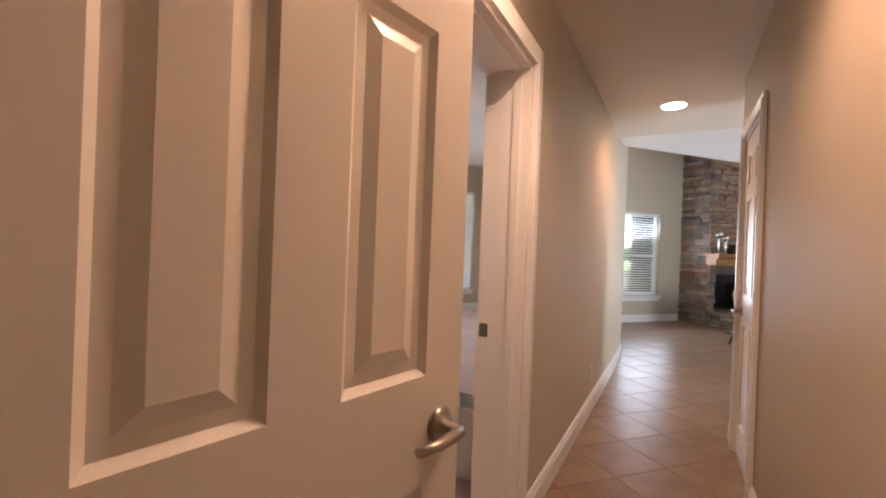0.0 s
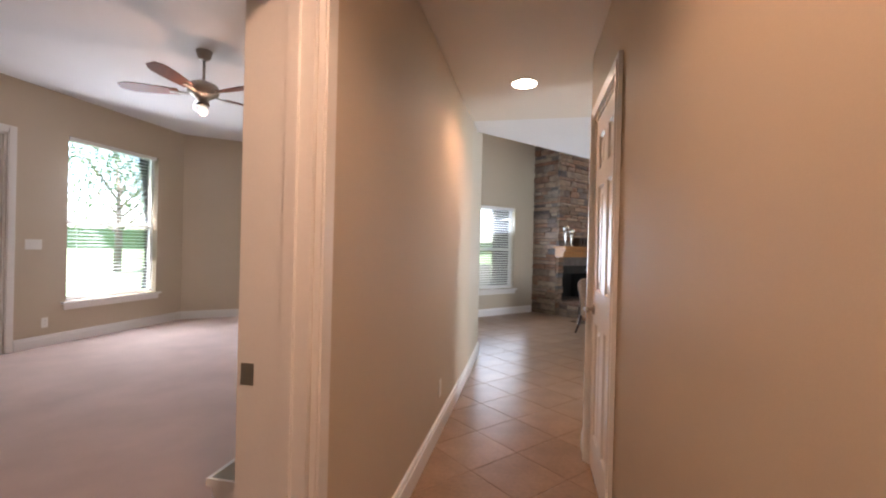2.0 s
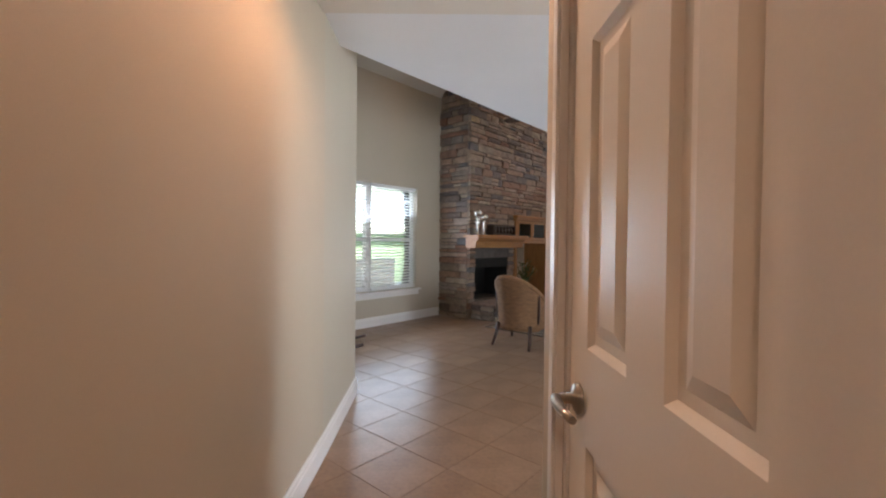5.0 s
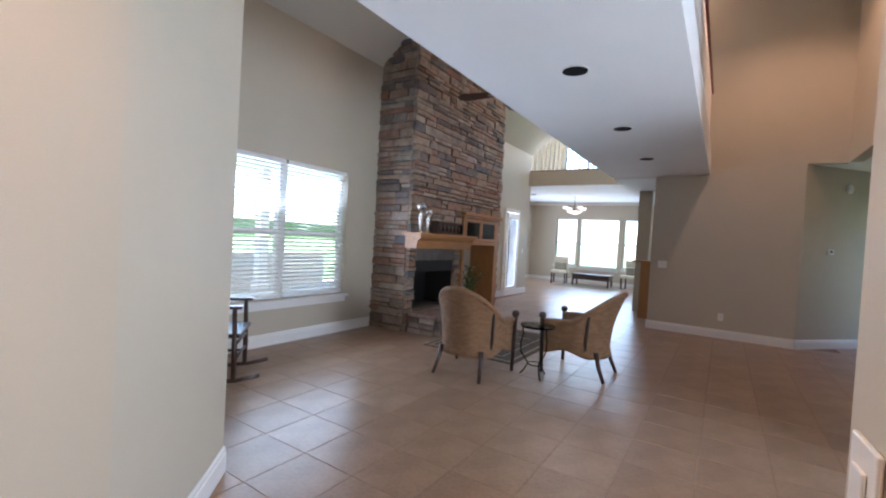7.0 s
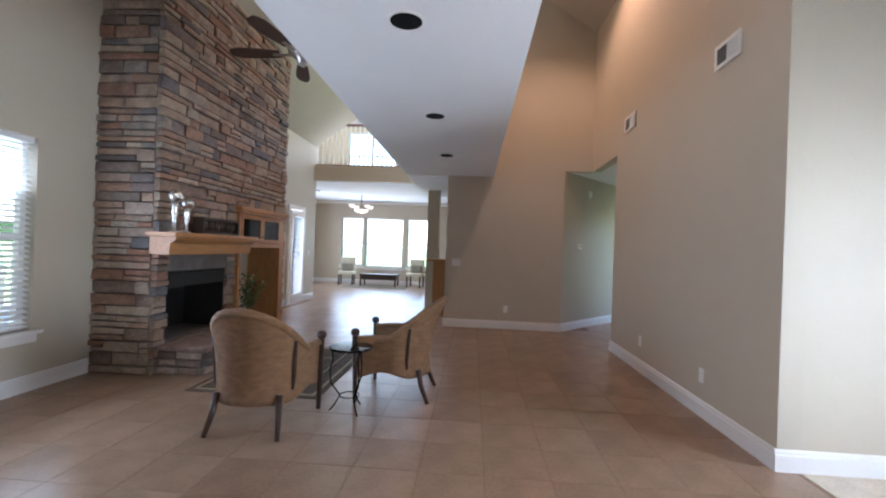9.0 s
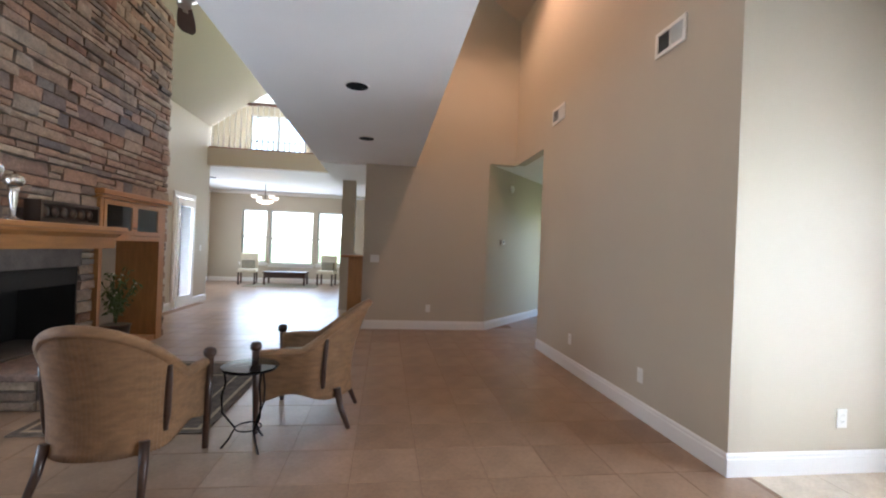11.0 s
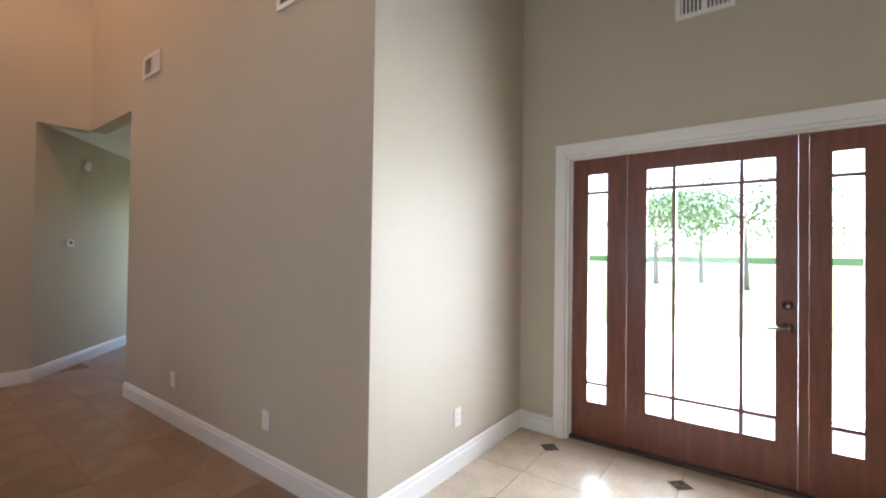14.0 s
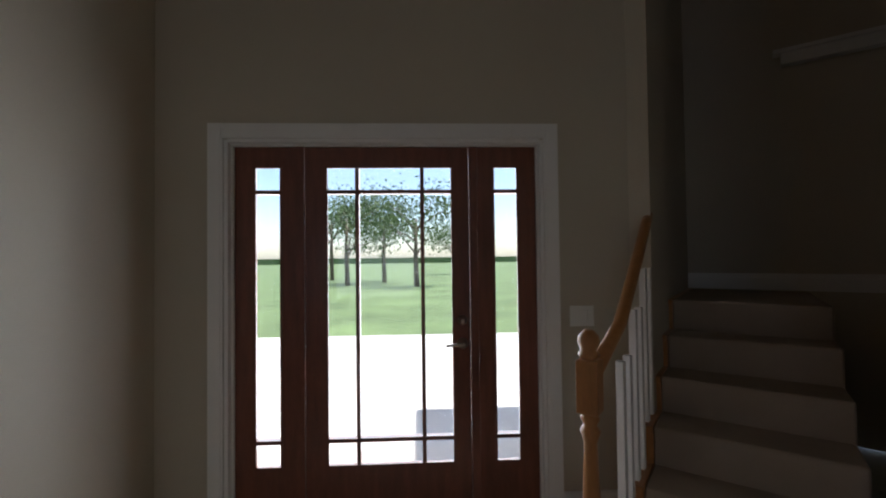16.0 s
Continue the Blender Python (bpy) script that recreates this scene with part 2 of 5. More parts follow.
M_LEAF = material("plant_leaf", (0.07, 0.11, 0.03), 0.5, vary=0.4, scale=10, grain=60, bump=0.05)
M_TREELEAF = material("tree_leaf", (0.075, 0.125, 0.035), 0.6, vary=0.45, scale=3, grain=20, bump=0.05)
M_BARK = material("bark", (0.13, 0.10, 0.075), 0.9, vary=0.3, scale=6, grain=30, bump=0.4)
M_GRASS = material("lawn_grass", (0.11, 0.16, 0.06), 0.9, vary=0.35, scale=0.5, grain=12, bump=0.3)
M_CONCRETE = material("pale_concrete", (0.55, 0.53, 0.49), 0.85, vary=0.1, scale=1.5, grain=60, bump=0.1)
M_RUG = material("dark_patterned_rug", (0.10, 0.075, 0.055), 0.95, vary=0.5, scale=16, grain=200, bump=0.3)
M_RUGLINE = material("tan_rug_line", (0.36, 0.28, 0.19), 0.95, vary=0.2, scale=16, grain=200, bump=0.3)
M_MERCURY = material("mottled_silver_glass", (0.62, 0.60, 0.56), 0.22, metal=0.9, vary=0.35, scale=40, grain=90, bump=0.2)

# ---------------------------------------------------------------- structure
def wall(name, p0, p1, z1, th, openings=(), z0=0.0, mat=None, label="beige painted plaster wall", top=None):
    """A wall whose seen face runs p0 to p1; its thickness goes to the right of that way. openings: s0, s1, z0, z1."""
    m = line_frame(p0, p1)
    length = (Vector(p1[:2]) - Vector(p0[:2])).length
    cuts = sorted({0.0, length, *[o[0] for o in openings], *[o[1] for o in openings]})
    cuts = [c for i, c in enumerate(cuts) if i == 0 or c - cuts[i - 1] > 1e-3]
    bm = bmesh.new()
    for a, b in zip(cuts, cuts[1:]):
        holes = sorted((o[2], o[3]) for o in openings if o[0] < (a + b) / 2 < o[1])
        z = z0
        for h0, h1 in holes:
            if h0 - z > 1e-4:
                add_box(bm, a, -th, z, b, 0, h0)
            z = h1
        if z1 - z > 1e-4:
            add_box(bm, a, -th, z, b, 0, z1)
    return solid(name, bm, mat or M_WALL, label, "wall", "structure", m)


def skirting(p0, p1, z=0.0, h=0.135):
    """A moulded board on the left side of p0 to p1."""
    length = (Vector(p1[:2]) - Vector(p0[:2])).length
    prof = ((0.001, 0), (0.018, 0), (0.018, h - 0.035), (0.013, h - 0.028), (0.013, h - 0.012), (0.006, h), (0.001, h))
    bm = bmesh.new()
    a, b = [[bm.verts.new((x, y, zz)) for y, zz in prof] for x in (0, length)]
    n = len(prof)
    for i in range(n):
        bm.faces.new((a[i], a[(i + 1) % n], b[(i + 1) % n], b[i]))
    bm.faces.new(a), bm.faces.new(b[::-1])
    return solid("baseboard", bm, M_TRIM, "white moulded baseboard along the wall", "baseboard", "structure", line_frame(p0, p1, z))


H = 6.6
DR = -0.28
GR = hp(5.13, DR)
GL = hp(7.46, 0.69)
GM = hp(6.45, 0.67)
# hall walls
LD0, LD1 = 2.36, 3.32
wall("wall_hall_left", GM, hp(-0.6, 0.67), 3.2, 0.12, [(6.45 - LD1, 6.45 - LD0, 0, 2.07)], mat=M_HALL, label="tan hall wall")
wall("wall_hall_mouth", GL, GM, 3.2, 0.12)
wall("wall_hall_right", hp(-0.6, DR), GR, CEIL, 0.12, [(4.84, 5.53, 0, 2.05)], mat=M_HALL, label="tan hall wall")
wall("wall_hall_end", hp(-0.6, 0.67), hp(-0.6, DR), CEIL, 0.12, mat=M_HALL, label="tan hall wall")
wall("wall_closet_back", hp(3.9, -1.1), hp(5.1, -1.1), CEIL, 0.1)
for a, b in ((GL, GM), (GM, hp(LD1 + 0.09, 0.67)), (hp(LD0 - 0.09, 0.67), hp(-0.58, 0.67)), (hp(-0.58, DR), hp(4.165, DR)), (hp(5.005, DR), GR)):
    skirting(a, b)
# room walls
YW, XB, YR, XE, YF = 7.48, 11.77, 1.97, 7.36, 0.33
wall("wall_living_window", (8.6, YW), (4.4, YW), H, 0.16, [(8.6 - 7.86, 8.6 - 6.0, 0.5, 2.08)])
wall("wall_living_side", (4.4, YW), (4.4, 5.0), H, 0.12)
wall("wall_patio", (14.75, 7.75), (8.4, 7.75), H, 0.16, [(14.75 - 14.02, 14.75 - 13.32, 0, 2.04)])
wall("wall_kitchen", (XB, YR), (XB, 4.34), H, 0.14, [(0.0, 0.44, 0, 2.65)])
wall("wall_kitchen_return", (XB + 0.142, 4.34), (14.4, 4.34), CEIL, 0.12)
wall("wall_living_long", (XE, YR), (XB, YR), H, 0.14, [(10.56 - XE, XB - XE, 0, 2.65)])
wall("wall_entry_side", (XE, YF), (XE, YR - 0.14), H, 0.14)
wall("wall_front", (4.745, YF), (XE + 0.14, YF), H, 0.16, [(5.25 - 4.745, 6.99 - 4.745, 0, 2.09)])
wall("wall_stair_mouth", GR, (4.48, 3.21), H, 0.12)
wall("wall_stair_hall", (4.48, 3.088), (4.26, 1.4), H, 0.12)
wall("wall_above_hall", (4.26, 3.4), (4.26, 5.2), H, 0.12, z0=CEIL + 0.3)
skirting((8.38, YW), (4.42, YW))
skirting((XB, 2.41), (XB, 4.34))
skirting((14.75, 7.75), (14.10, 7.75))
skirting((13.24, 7.75), (11.1, 7.75))
skirting((XE, YR), (10.56, YR))
skirting((XE, YF), (XE, YR + 0.018))
skirting((7.08, YF), (XE, YF))
skirting((4.77, YF), (5.17, YF))
skirting((XB, 4.34), (14.4, 4.34))
# passage behind the corner opening
wall("wall_passage", (13.75, 0.62), (XB, 2.41), 2.65, 0.12)
# The end wall's opening is added to let daylight into the passage.
wall("wall_passage_end", (12.2, -0.3), (13.75, 0.62), 2.65, 0.12, [(0.95, 1.40, 0, 2.05)])
wall("wall_passage_side", (10.56, 1.83), (12.2, -0.3), 2.65, 0.12)
skirting((13.75, 0.62), (XB, 2.41))
bm = bmesh.new()
for z in (2.652, 2.75):
    bm.faces.new([bm.verts.new((x, y, z)) for x, y in ((10.4, YR - 0.1), (XB + 0.1, YR - 0.1), (XB + 0.1, 2.45), (14.0, 0.6), (12.2, -0.5), (10.3, 1.5))])
solid("ceiling_passage", bm, M_CEIL, "white ceiling of the side passage", "ceiling", "structure")
# far room, loft
wall("wall_far", (19.4, 4.0), (19.4, 9.5), 5.9, 0.16, [(1.42, 2.20, 0.62, 2.30), (2.34, 3.68, 0.58, 2.30), (3.78, 4.54, 0.62, 2.30), (1.6, 2.5, 3.75, 5.3), (2.7, 4.4, 3.75, 5.3)])
wall("wall_far_left", (19.4, 9.5), (14.75, 9.5), 5.9, 0.16, [(1.6, 2.8, 0.7, 2.2)])
wall("wall_far_corner", (14.75, 9.5), (14.75, 7.912), 5.9, 0.12)
wall("wall_far_right", (14.4, 4.0), (19.4, 4.0), 5.9, 0.12)
skirting((19.4, 4.0), (19.4, 9.5))
skirting((19.4, 9.5), (14.75, 9.5))
skirting((14.75, 9.5), (14.75, 7.78))
solid("ceiling_far", boxes((14.75, 3.9, 2.86, 19.5, 9.6, 3.18)), M_CEIL, "white flat ceiling of the far room", "ceiling", "structure")
solid("beam_loft", boxes((14.6, 4.3, 2.83, 14.748, 7.75, 3.2)), M_WALL, "beige beam under the loft railing", "beam", "structure")
solid("trim_crown_far", boxes((19.32, 4.1, 2.77, 19.398, 9.5, 2.858), (14.8, 9.42, 2.77, 19.3, 9.498, 2.858), bev=0.02), M_TRIM, "white crown moulding", "moulding", "structure")
# kitchen column with wood ledge behind the wall
solid("column_kitchen", boxes((13.6, 4.62, 0, 13.85, 4.87, 2.85), bev=0.006), M_WALL, "beige square column beside the kitchen", "column", "structure")
bar = thing("bar_ledge", pose(12.6, 4.36, 0), "oak-topped half wall of the kitchen bar", "bar")
part("panel", boxes((0.2, 0.0, 0, 0.3, 0.28, 1.06)), M_OAKV, bar)
part("ledge_top", boxes((0.0, -0.005, 1.062, 0.5, 0.40, 1.10), bev=0.008), M_OAK, bar, "oak ledge")
# ceilings
def slab(name, poly, z, th, mat, label):
    bm = bmesh.new()
    lo = [bm.verts.new((p[0], p[1], z)) for p in poly]
    hi = [bm.verts.new((p[0], p[1], z + th)) for p in poly]
    bm.faces.new(lo[::-1]), bm.faces.new(hi)
    for i in range(len(poly)):
        j = (i + 1) % len(poly)
        bm.faces.new((lo[i], lo[j], hi[j], hi[i]))
    return solid(name, bm, mat, label, "ceiling", "structure")


e0, e1 = hp(-0.75, 0.75), hp(-0.75, -0.46)
slab("ceiling_hall", [(e0.x, e0.y), (e1.x, e1.y), (4.258, 3.126), (5.372, 3.579), (4.302, 4.803)], CEIL - 0.02, 0.36, M_HALLCEIL, "cream flat hall ceiling")
slab("ceiling_bridge", [(5.374, 3.58), (XB - 0.004, 3.58), (XB - 0.004, 5.05), (4.3, 5.05), (4.304, 4.804)], CEIL, 0.32, M_CEIL, "white textured flat ceiling under the upper bridge")
solid("ceiling_far_bridge", boxes((XB + 0.142, 4.2, CEIL + 0.001, 14.6, 5.05, CEIL + 0.32)), M_CEIL, "white flat ceiling under the upper bridge", "ceiling", "structure")
ridge_y, ridge_z = 4.05, 6.35


def slope(name, ya, za, yb, zb, x0, x1):
    """One flat panel of the vault, from (ya, za) to (yb, zb)."""
    bm = bmesh.new()
    q = [(x0, ya, za), (x1, ya, za), (x1, yb, zb), (x0, yb, zb)]
    v = [bm.verts.new(c) for c in q] + [bm.verts.new((c[0], c[1], c[2] + 0.4)) for c in q]
    for f in ((0, 1, 2, 3), (7, 6, 5, 4), (0, 4, 5, 1), (1, 5, 6, 2), (2, 6, 7, 3), (3, 7, 4, 0)):
        bm.faces.new([v[i] for i in f])
    solid(name, bm, M_WALL, "beige vaulted ceiling", "ceiling", "structure")


slope("ceiling_vault_1", 7.95, 3.28, ridge_y, ridge_z, -1.0, 10.9)
slope("ceiling_vault_2", 7.95, 3.50, ridge_y, ridge_z, 10.902, 14.72)
slope("ceiling_vault_3", ridge_y - 0.002, ridge_z, YR - 0.2, 4.80, -1.0, 14.72)
slope("ceiling_vault_4", YR - 0.202, 4.80, 0.1, 4.80, -1.0, 14.72)
slope("ceiling_vault_5", 0.098, 4.80, -1.5, 4.80, -1.0, 4.9)
solid("ceiling_far_top", boxes((14.73, 3.8, 5.6, 19.7, 9.8, 5.72)), M_CEIL, "white upper ceiling", "ceiling", "structure")
# bedroom
BC = hp(8.2, 5.62)
BD = hp(8.2, 5.62) + (U * math.cos(radians(-50)) + N * math.sin(radians(-50))) * 2.7
wall("wall_bedroom_window", BC, hp(3.4, 5.62), 3.0, 0.15, [(8.2 - 7.72, 8.2 - 6.44, 0.5, 2.52), (8.2 - 5.8, 8.2 - 4.9, 0, 2.38)], mat=M_HALL, label="tan bedroom wall")
wall("wall_bedroom_bay", BD, BC, 3.0, 0.15, [(2.7 - 2.30, 2.7 - 1.12, 0.42, 2.46)], mat=M_HALL, label="tan bedroom wall")
wall("wall_bedroom_side", hp(3.4, 5.62), hp(1.0, 0.79), 3.0, 0.12, mat=M_HALL, label="tan bedroom wall")
wall("wall_bedroom_near", hp(0.6, 0.88), hp(6.35, 0.88), 3.0, 0.088, [(LD0 - 0.6, LD1 - 0.6, 0, 2.07)], mat=M_HALL, label="tan bedroom wall")
wall("wall_bedroom_far", (4.27, 5.0), (4.27, 7.6), 3.0, 0.02, mat=M_HALL, label="tan bedroom wall")
wall("wall_bedroom_corner", (4.27, 7.6), BD, 3.0, 0.12, mat=M_HALL, label="tan bedroom wall")
bm = bmesh.new()
for z in (3.001, 3.1):
    vs = [bm.verts.new(p) for p in (hp(0.2, 0.70, z), hp(6.5, 0.70, z), Vector((4.3, 5.1, z)), Vector((4.3, 7.6, z)), BD + Vector((0.1, 0.1, z)), hp(8.4, 5.75, z), hp(0.2, 5.75, z))]
    bm.faces.new(vs)
solid("ceiling_bedroom", bm, M_CEIL, "white flat bedroom ceiling", "ceiling", "structure")
skirting(BC, hp(5.9, 5.62))
skirting(BD, BC)

# floors
solid("ground", boxes((-400, -400, -0.36, 400, 400, -0.16)), M_GRASS, "green lawn", "ground", "structure")
solid("pavement_front", boxes((-2, -5.6, -0.15, 12, 0.16, -0.03)), M_CONCRETE, "pale concrete walk before the front door", "pavement", "structure")
solid("pavement_porch", boxes((4, 7.95, -0.15, 14.5, 12.5, -0.03)), M_CONCRETE, "pale concrete porch floor", "pavement", "structure")
bm = bmesh.new()
fl = [hp(-0.7, 0.79), hp(-0.7, -1.3), hp(5.0, -1.3), Vector((3.3, 0.2, 0)), Vector((3.3, 0.18, 0)), Vector((14.4, -0.5, 0)), Vector((19.5, 3.9, 0)), Vector((19.5, 9.6, 0)), Vector((14.6, 9.6, 0)), Vector((8.4, 7.6, 0)), Vector((4.3, 7.6, 0)), Vector((4.3, 5.3, 0)), hp(6.9, 0.79)]
lo = [bm.verts.new((p.x, p.y, -0.15)) for p in fl]
hi = [bm.verts.new((p.x, p.y, -0.0018)) for p in fl]
bm.faces.new(lo[::-1]), bm.faces.new(hi)
for i in range(len(fl)):
    bm.faces.new((lo[i], lo[(i + 1) % len(fl)], hi[(i + 1) % len(fl)], hi[i]))
bmesh.ops.triangulate(bm, faces=[f for f in bm.faces if len(f.verts) > 4])
floor = solid("floor", bm, M_GROUT, "glossy tan clay tile floor with grout joints", "floor", "structure")
bm = bmesh.new()
for z in (-0.16, 0.004):
    bm.faces.new([bm.verts.new(p) for p in (hp(0.5, 0.74, z), hp(6.4, 0.74, z), Vector((4.3, 5.0, z)), Vector((4.3, 7.6, z)), BD + Vector((0.1, 0.1, z)), hp(8.4, 5.75, z), hp(0.5, 5.75, z))])
solid("floor_bedroom", bm, M_CARPET, "pinkish beige carpet with vacuum marks", "carpet", "structure")


# ---------------------------------------------------------------- doors, windows
def six_panel(parent_name, m, w, h, label, hinge_left=True, both=True):
    """A moulded door leaf: x along from 0 to w, seen face at y = 0 side -y, thickness 0.035."""
    door = thing(parent_name, m, label, "door", kind="structure")
    st, mid = 0.10, 0.11
    pw = (w - 2 * st - mid) / 2
    rows = ((0.20, 0.84), (1.03, 1.62), (1.72, h - 0.11))
    rails = [(0, 0.20), (0.84, 1.03), (1.62, 1.72), (h - 0.11, h)]
    t = 0.035
    spec = [(0, 0, 0, st, t, h), (w - st, 0, 0, w, t, h), (st + pw, 0, 0, st + pw + mid, t, h)]
    for a, b in rails:
        for x in (st, st + pw + mid):
            spec.append((x, 0, a, x + pw, t, b))
    part("door_frame", boxes(*spec), M_DOOR, door)
    for a, b in rows:
        for x in (st, st + pw + mid):
            bm = bmesh.new()
            for sgn, y0 in ((1, 0.0), (-1, t)):
                rings = []
                for ins, dep in ((0, 0.0), (0.012, 0.011), (0.030, 0.011), (0.055, 0.003)):
                    y = y0 + sgn * dep
                    rings.append([bm.verts.new(c) for c in ((x + ins, y, a + ins), (x + pw - ins, y, a + ins), (x + pw - ins, y, b - ins), (x + ins, y, b - ins))])
                for p, q in zip(rings, rings[1:]):
                    for i in range(4):
                        bm.faces.new((p[i], p[(i + 1) % 4], q[(i + 1) % 4], q[i]))
                bm.faces.new(rings[-1])
            part("door_panel", bm, M_DOOR, door)
    return door


def lever(parent, x, z, to, y=0.0, sgn=-1):
    """A lever handle with a round rose; to: +1 or -1 along x."""
    hdl = part("door_handle", lathe([(0.030, 0), (0.032, 0.006), (0.024, 0.012), (0.011, 0.016), (0.010, 0.05)], 18, (x, y, z), (0, sgn, 0)), M_NICKEL, parent, "brushed nickel lever handle")
    part("lever", tube([(x, y + sgn * 0.048, z), (x + to * 0.02, y + sgn * 0.052, z), (x + to * 0.06, y + sgn * 0.05, z - 0.004), (x + to * 0.105, y + sgn * 0.046, z - 0.002)], [0.011, 0.011, 0.009, 0.008], 10), M_NICKEL, hdl)


def casing(name, m, w, h, cw=0.085, label="white moulded door casing", depth=0.12):
    """A door casing round an opening 0..w; seen side is +y of m; the jamb fills the depth behind."""
    c = thing(name, m, label, "door frame", kind="structure")
    for n, s in (("side", (-cw, 0.002, 0, -0.006, 0.02, h + cw)), ("side", (w + 0.006, 0.002, 0, w + cw, 0.02, h + cw)), ("head", (-0.006, 0.002, h + 0.006, w + 0.006, 0.02, h + cw))):
        bm = boxes(s)
        x0, y0, z0, x1, y1, z1 = s
        if n == "side":
            add_box(bm, x0 + 0.022 if x0 < 0 else x0 + 0.01, 0.02, 0, x1 - 0.01 if x0 < 0 else x1 - 0.022, 0.026, z1 - 0.03)
        part(n, bm, M_TRIM, c)
    j = boxes((-0.005, -depth, 0, 0.014, 0.0015, h), (w - 0.014, -depth, 0, w + 0.005, 0.0015, h), (0.014, -depth, h - 0.014, w - 0.014, 0.0015, h + 0.005))
    for s in ((0.014, -0.075, 0, 0.026, -0.04, h - 0.014), (w - 0.026, -0.075, 0, w - 0.014, -0.04, h - 0.014), (0.026, -0.075, h - 0.026, w - 0.026, -0.04, h - 0.014)):
        add_box(j, *s)
    part("jamb", j, M_TRIM, c)
    return c


# open bedroom doorway in the hall
cs = casing("door_frame_1", line_frame(hp(LD1, 0.67), hp(LD0, 0.67)), LD1 - LD0, 2.07, depth=0.212, label="white moulded frame of the bedroom doorway")
part("strike_plate", boxes((0.0142, -0.20, 0.87, 0.016, -0.16, 0.93)), M_NICKEL, cs, "nickel strike plate")
# swung leaf by the hall wall
FE, HE = hp(2.25, 0.45), hp(1.59, 0.566)
leaf = six_panel("door_1", line_frame(HE, FE, 0.012), 0.67, 2.03, "white six-panel door standing ajar in the hall")
lever(leaf, 0.67 - 0.06, 0.935, -1)
part("latch_plate", boxes((0.6702, 0.006, 0.89, 0.6715, 0.029, 0.95)), M_NICKEL, leaf)
# closet door in the right wall
casing("door_frame_2", line_frame(hp(4.24, DR), hp(4.93, DR)), 0.69, 2.05, cw=0.07)
leaf = six_panel("door_2", line_frame(hp(4.257, DR - 0.042), hp(4.913, DR - 0.042), 0.012) @ pose(0.656, 0.0367, 0, 0, 0, 180), 0.656, 2.02, "white six-panel closet door, shut")
lever(leaf, 0.06, 0.92, 1)
for z in (0.2, 1.02, 1.82):
    part("hinge", boxes((0.648, -0.006, z - 0.045, 0.662, 0.0, z + 0.045), bev=0.002), M_NICKEL, leaf)


def window(name, p0, p1, s0, s1, z0, z1, depth, label, lights=1, blind=True, tilt=18, sill=True, cover=1.0, group=""):
    """A sash window in a wall whose seen face runs p0 to p1 (room on the left)."""
    fr = line_frame(p0, p1) @ pose(s0, 0, 0)
    w = s1 - s0
    win = thing(name, fr, label, "window", kind="structure")
    f, y0, y1 = 0.045, -depth + 0.02, -depth + 0.07
    bm = boxes((0, y0, z0, f, y1, z1), (w - f, y0, z0, w, y1, z1), (f, y0, z0, w - f, y1, z0 + f), (f, y0, z1 - f, w - f, y1, z1))
    for i in range(1, lights):
        x = w * i / lights
        add_box(bm, x - 0.05, y0, z0 + f, x + 0.05, y1 + 0.03, z1 - f)
    part("window_frame", bm, M_TRIM, win)
    zm = z0 + (z1 - z0) * 0.48
    for i in range(lights):
        a = w * i / lights + (0.05 if i else f)
        b = w * (i + 1) / lights - (0.05 if i < lights - 1 else f)
        part("meeting_rail", boxes((a, y0 + 0.005, zm - 0.022, b, y1 + 0.01, zm + 0.022)), M_TRIM, win)
        for c, d in ((z0 + f, zm - 0.022), (zm + 0.022, z1 - f)):
            pn = part("pane", boxes((a, y0 + 0.02, c, b, y0 + 0.024, d)), M_GLASS, win)
            pn.visible_shadow = False
    if sill:
        part("window_sill", boxes((-0.06, -depth + 0.07, z0 - 0.03, w + 0.06, 0.05, z0 - 0.001), bev=0.006), M_TRIM, win)
        part("apron", boxes((-0.03, 0.002, z0 - 0.10, w + 0.03, 0.018, z0 - 0.031)), M_TRIM, win)
    if blind:
        for i in range(lights):
            a, b = w * i / lights + 0.02, w * (i + 1) / lights - 0.02
            bl = thing("window_blind", fr, "white slatted blind hanging in the window", "blind", group="window blinds")
            part("headrail", boxes((a, -0.055, z1 - 0.05, b, -0.01, z1 - 0.004)), M_SLAT, bl)
            n = int((z1 - z0 - 0.08) * cover / 0.045)
            me = mesh_of("slat", boxes((a, -0.024, -0.0012, b, 0.024, 0.0012)), M_SLAT)
            for k in range(n):
                part("slat", me, M_SLAT, bl, m=pose(0, -0.034, z1 - 0.075 - k * 0.045, -tilt, 0, 0))
            zb = z1 - 0.075 - n * 0.045
            part("bottom_rail", boxes((a, -0.055, zb, b, -0.012, zb + 0.018)), M_SLAT, bl)
            for x in (a + 0.12, b - 0.12):
                part("cord", boxes((x - 0.0012, -0.036, zb, x + 0.0012, -0.0335, z1 - 0.05)), M_SLAT, bl)
    return win


window("window_1", (8.6, YW), (4.4, YW), 0.74, 2.60, 0.5, 2.08, 0.16, "white double sash window with open blinds above a white sill", lights=2, tilt=24)
window("window_2", (19.4, 4.0), (19.4, 9.5), 1.42, 2.20, 0.62, 2.30, 0.16, "tall white window with closed blinds in the far room", tilt=8)
window("window_3", (19.4, 4.0), (19.4, 9.5), 2.34, 3.68, 0.58, 2.30, 0.16, "wide white picture window with blinds in the far room", tilt=8)
window("window_4", (19.4, 4.0), (19.4, 9.5), 3.78, 4.54, 0.62, 2.30, 0.16, "tall white window with closed blinds in the far room", tilt=8)
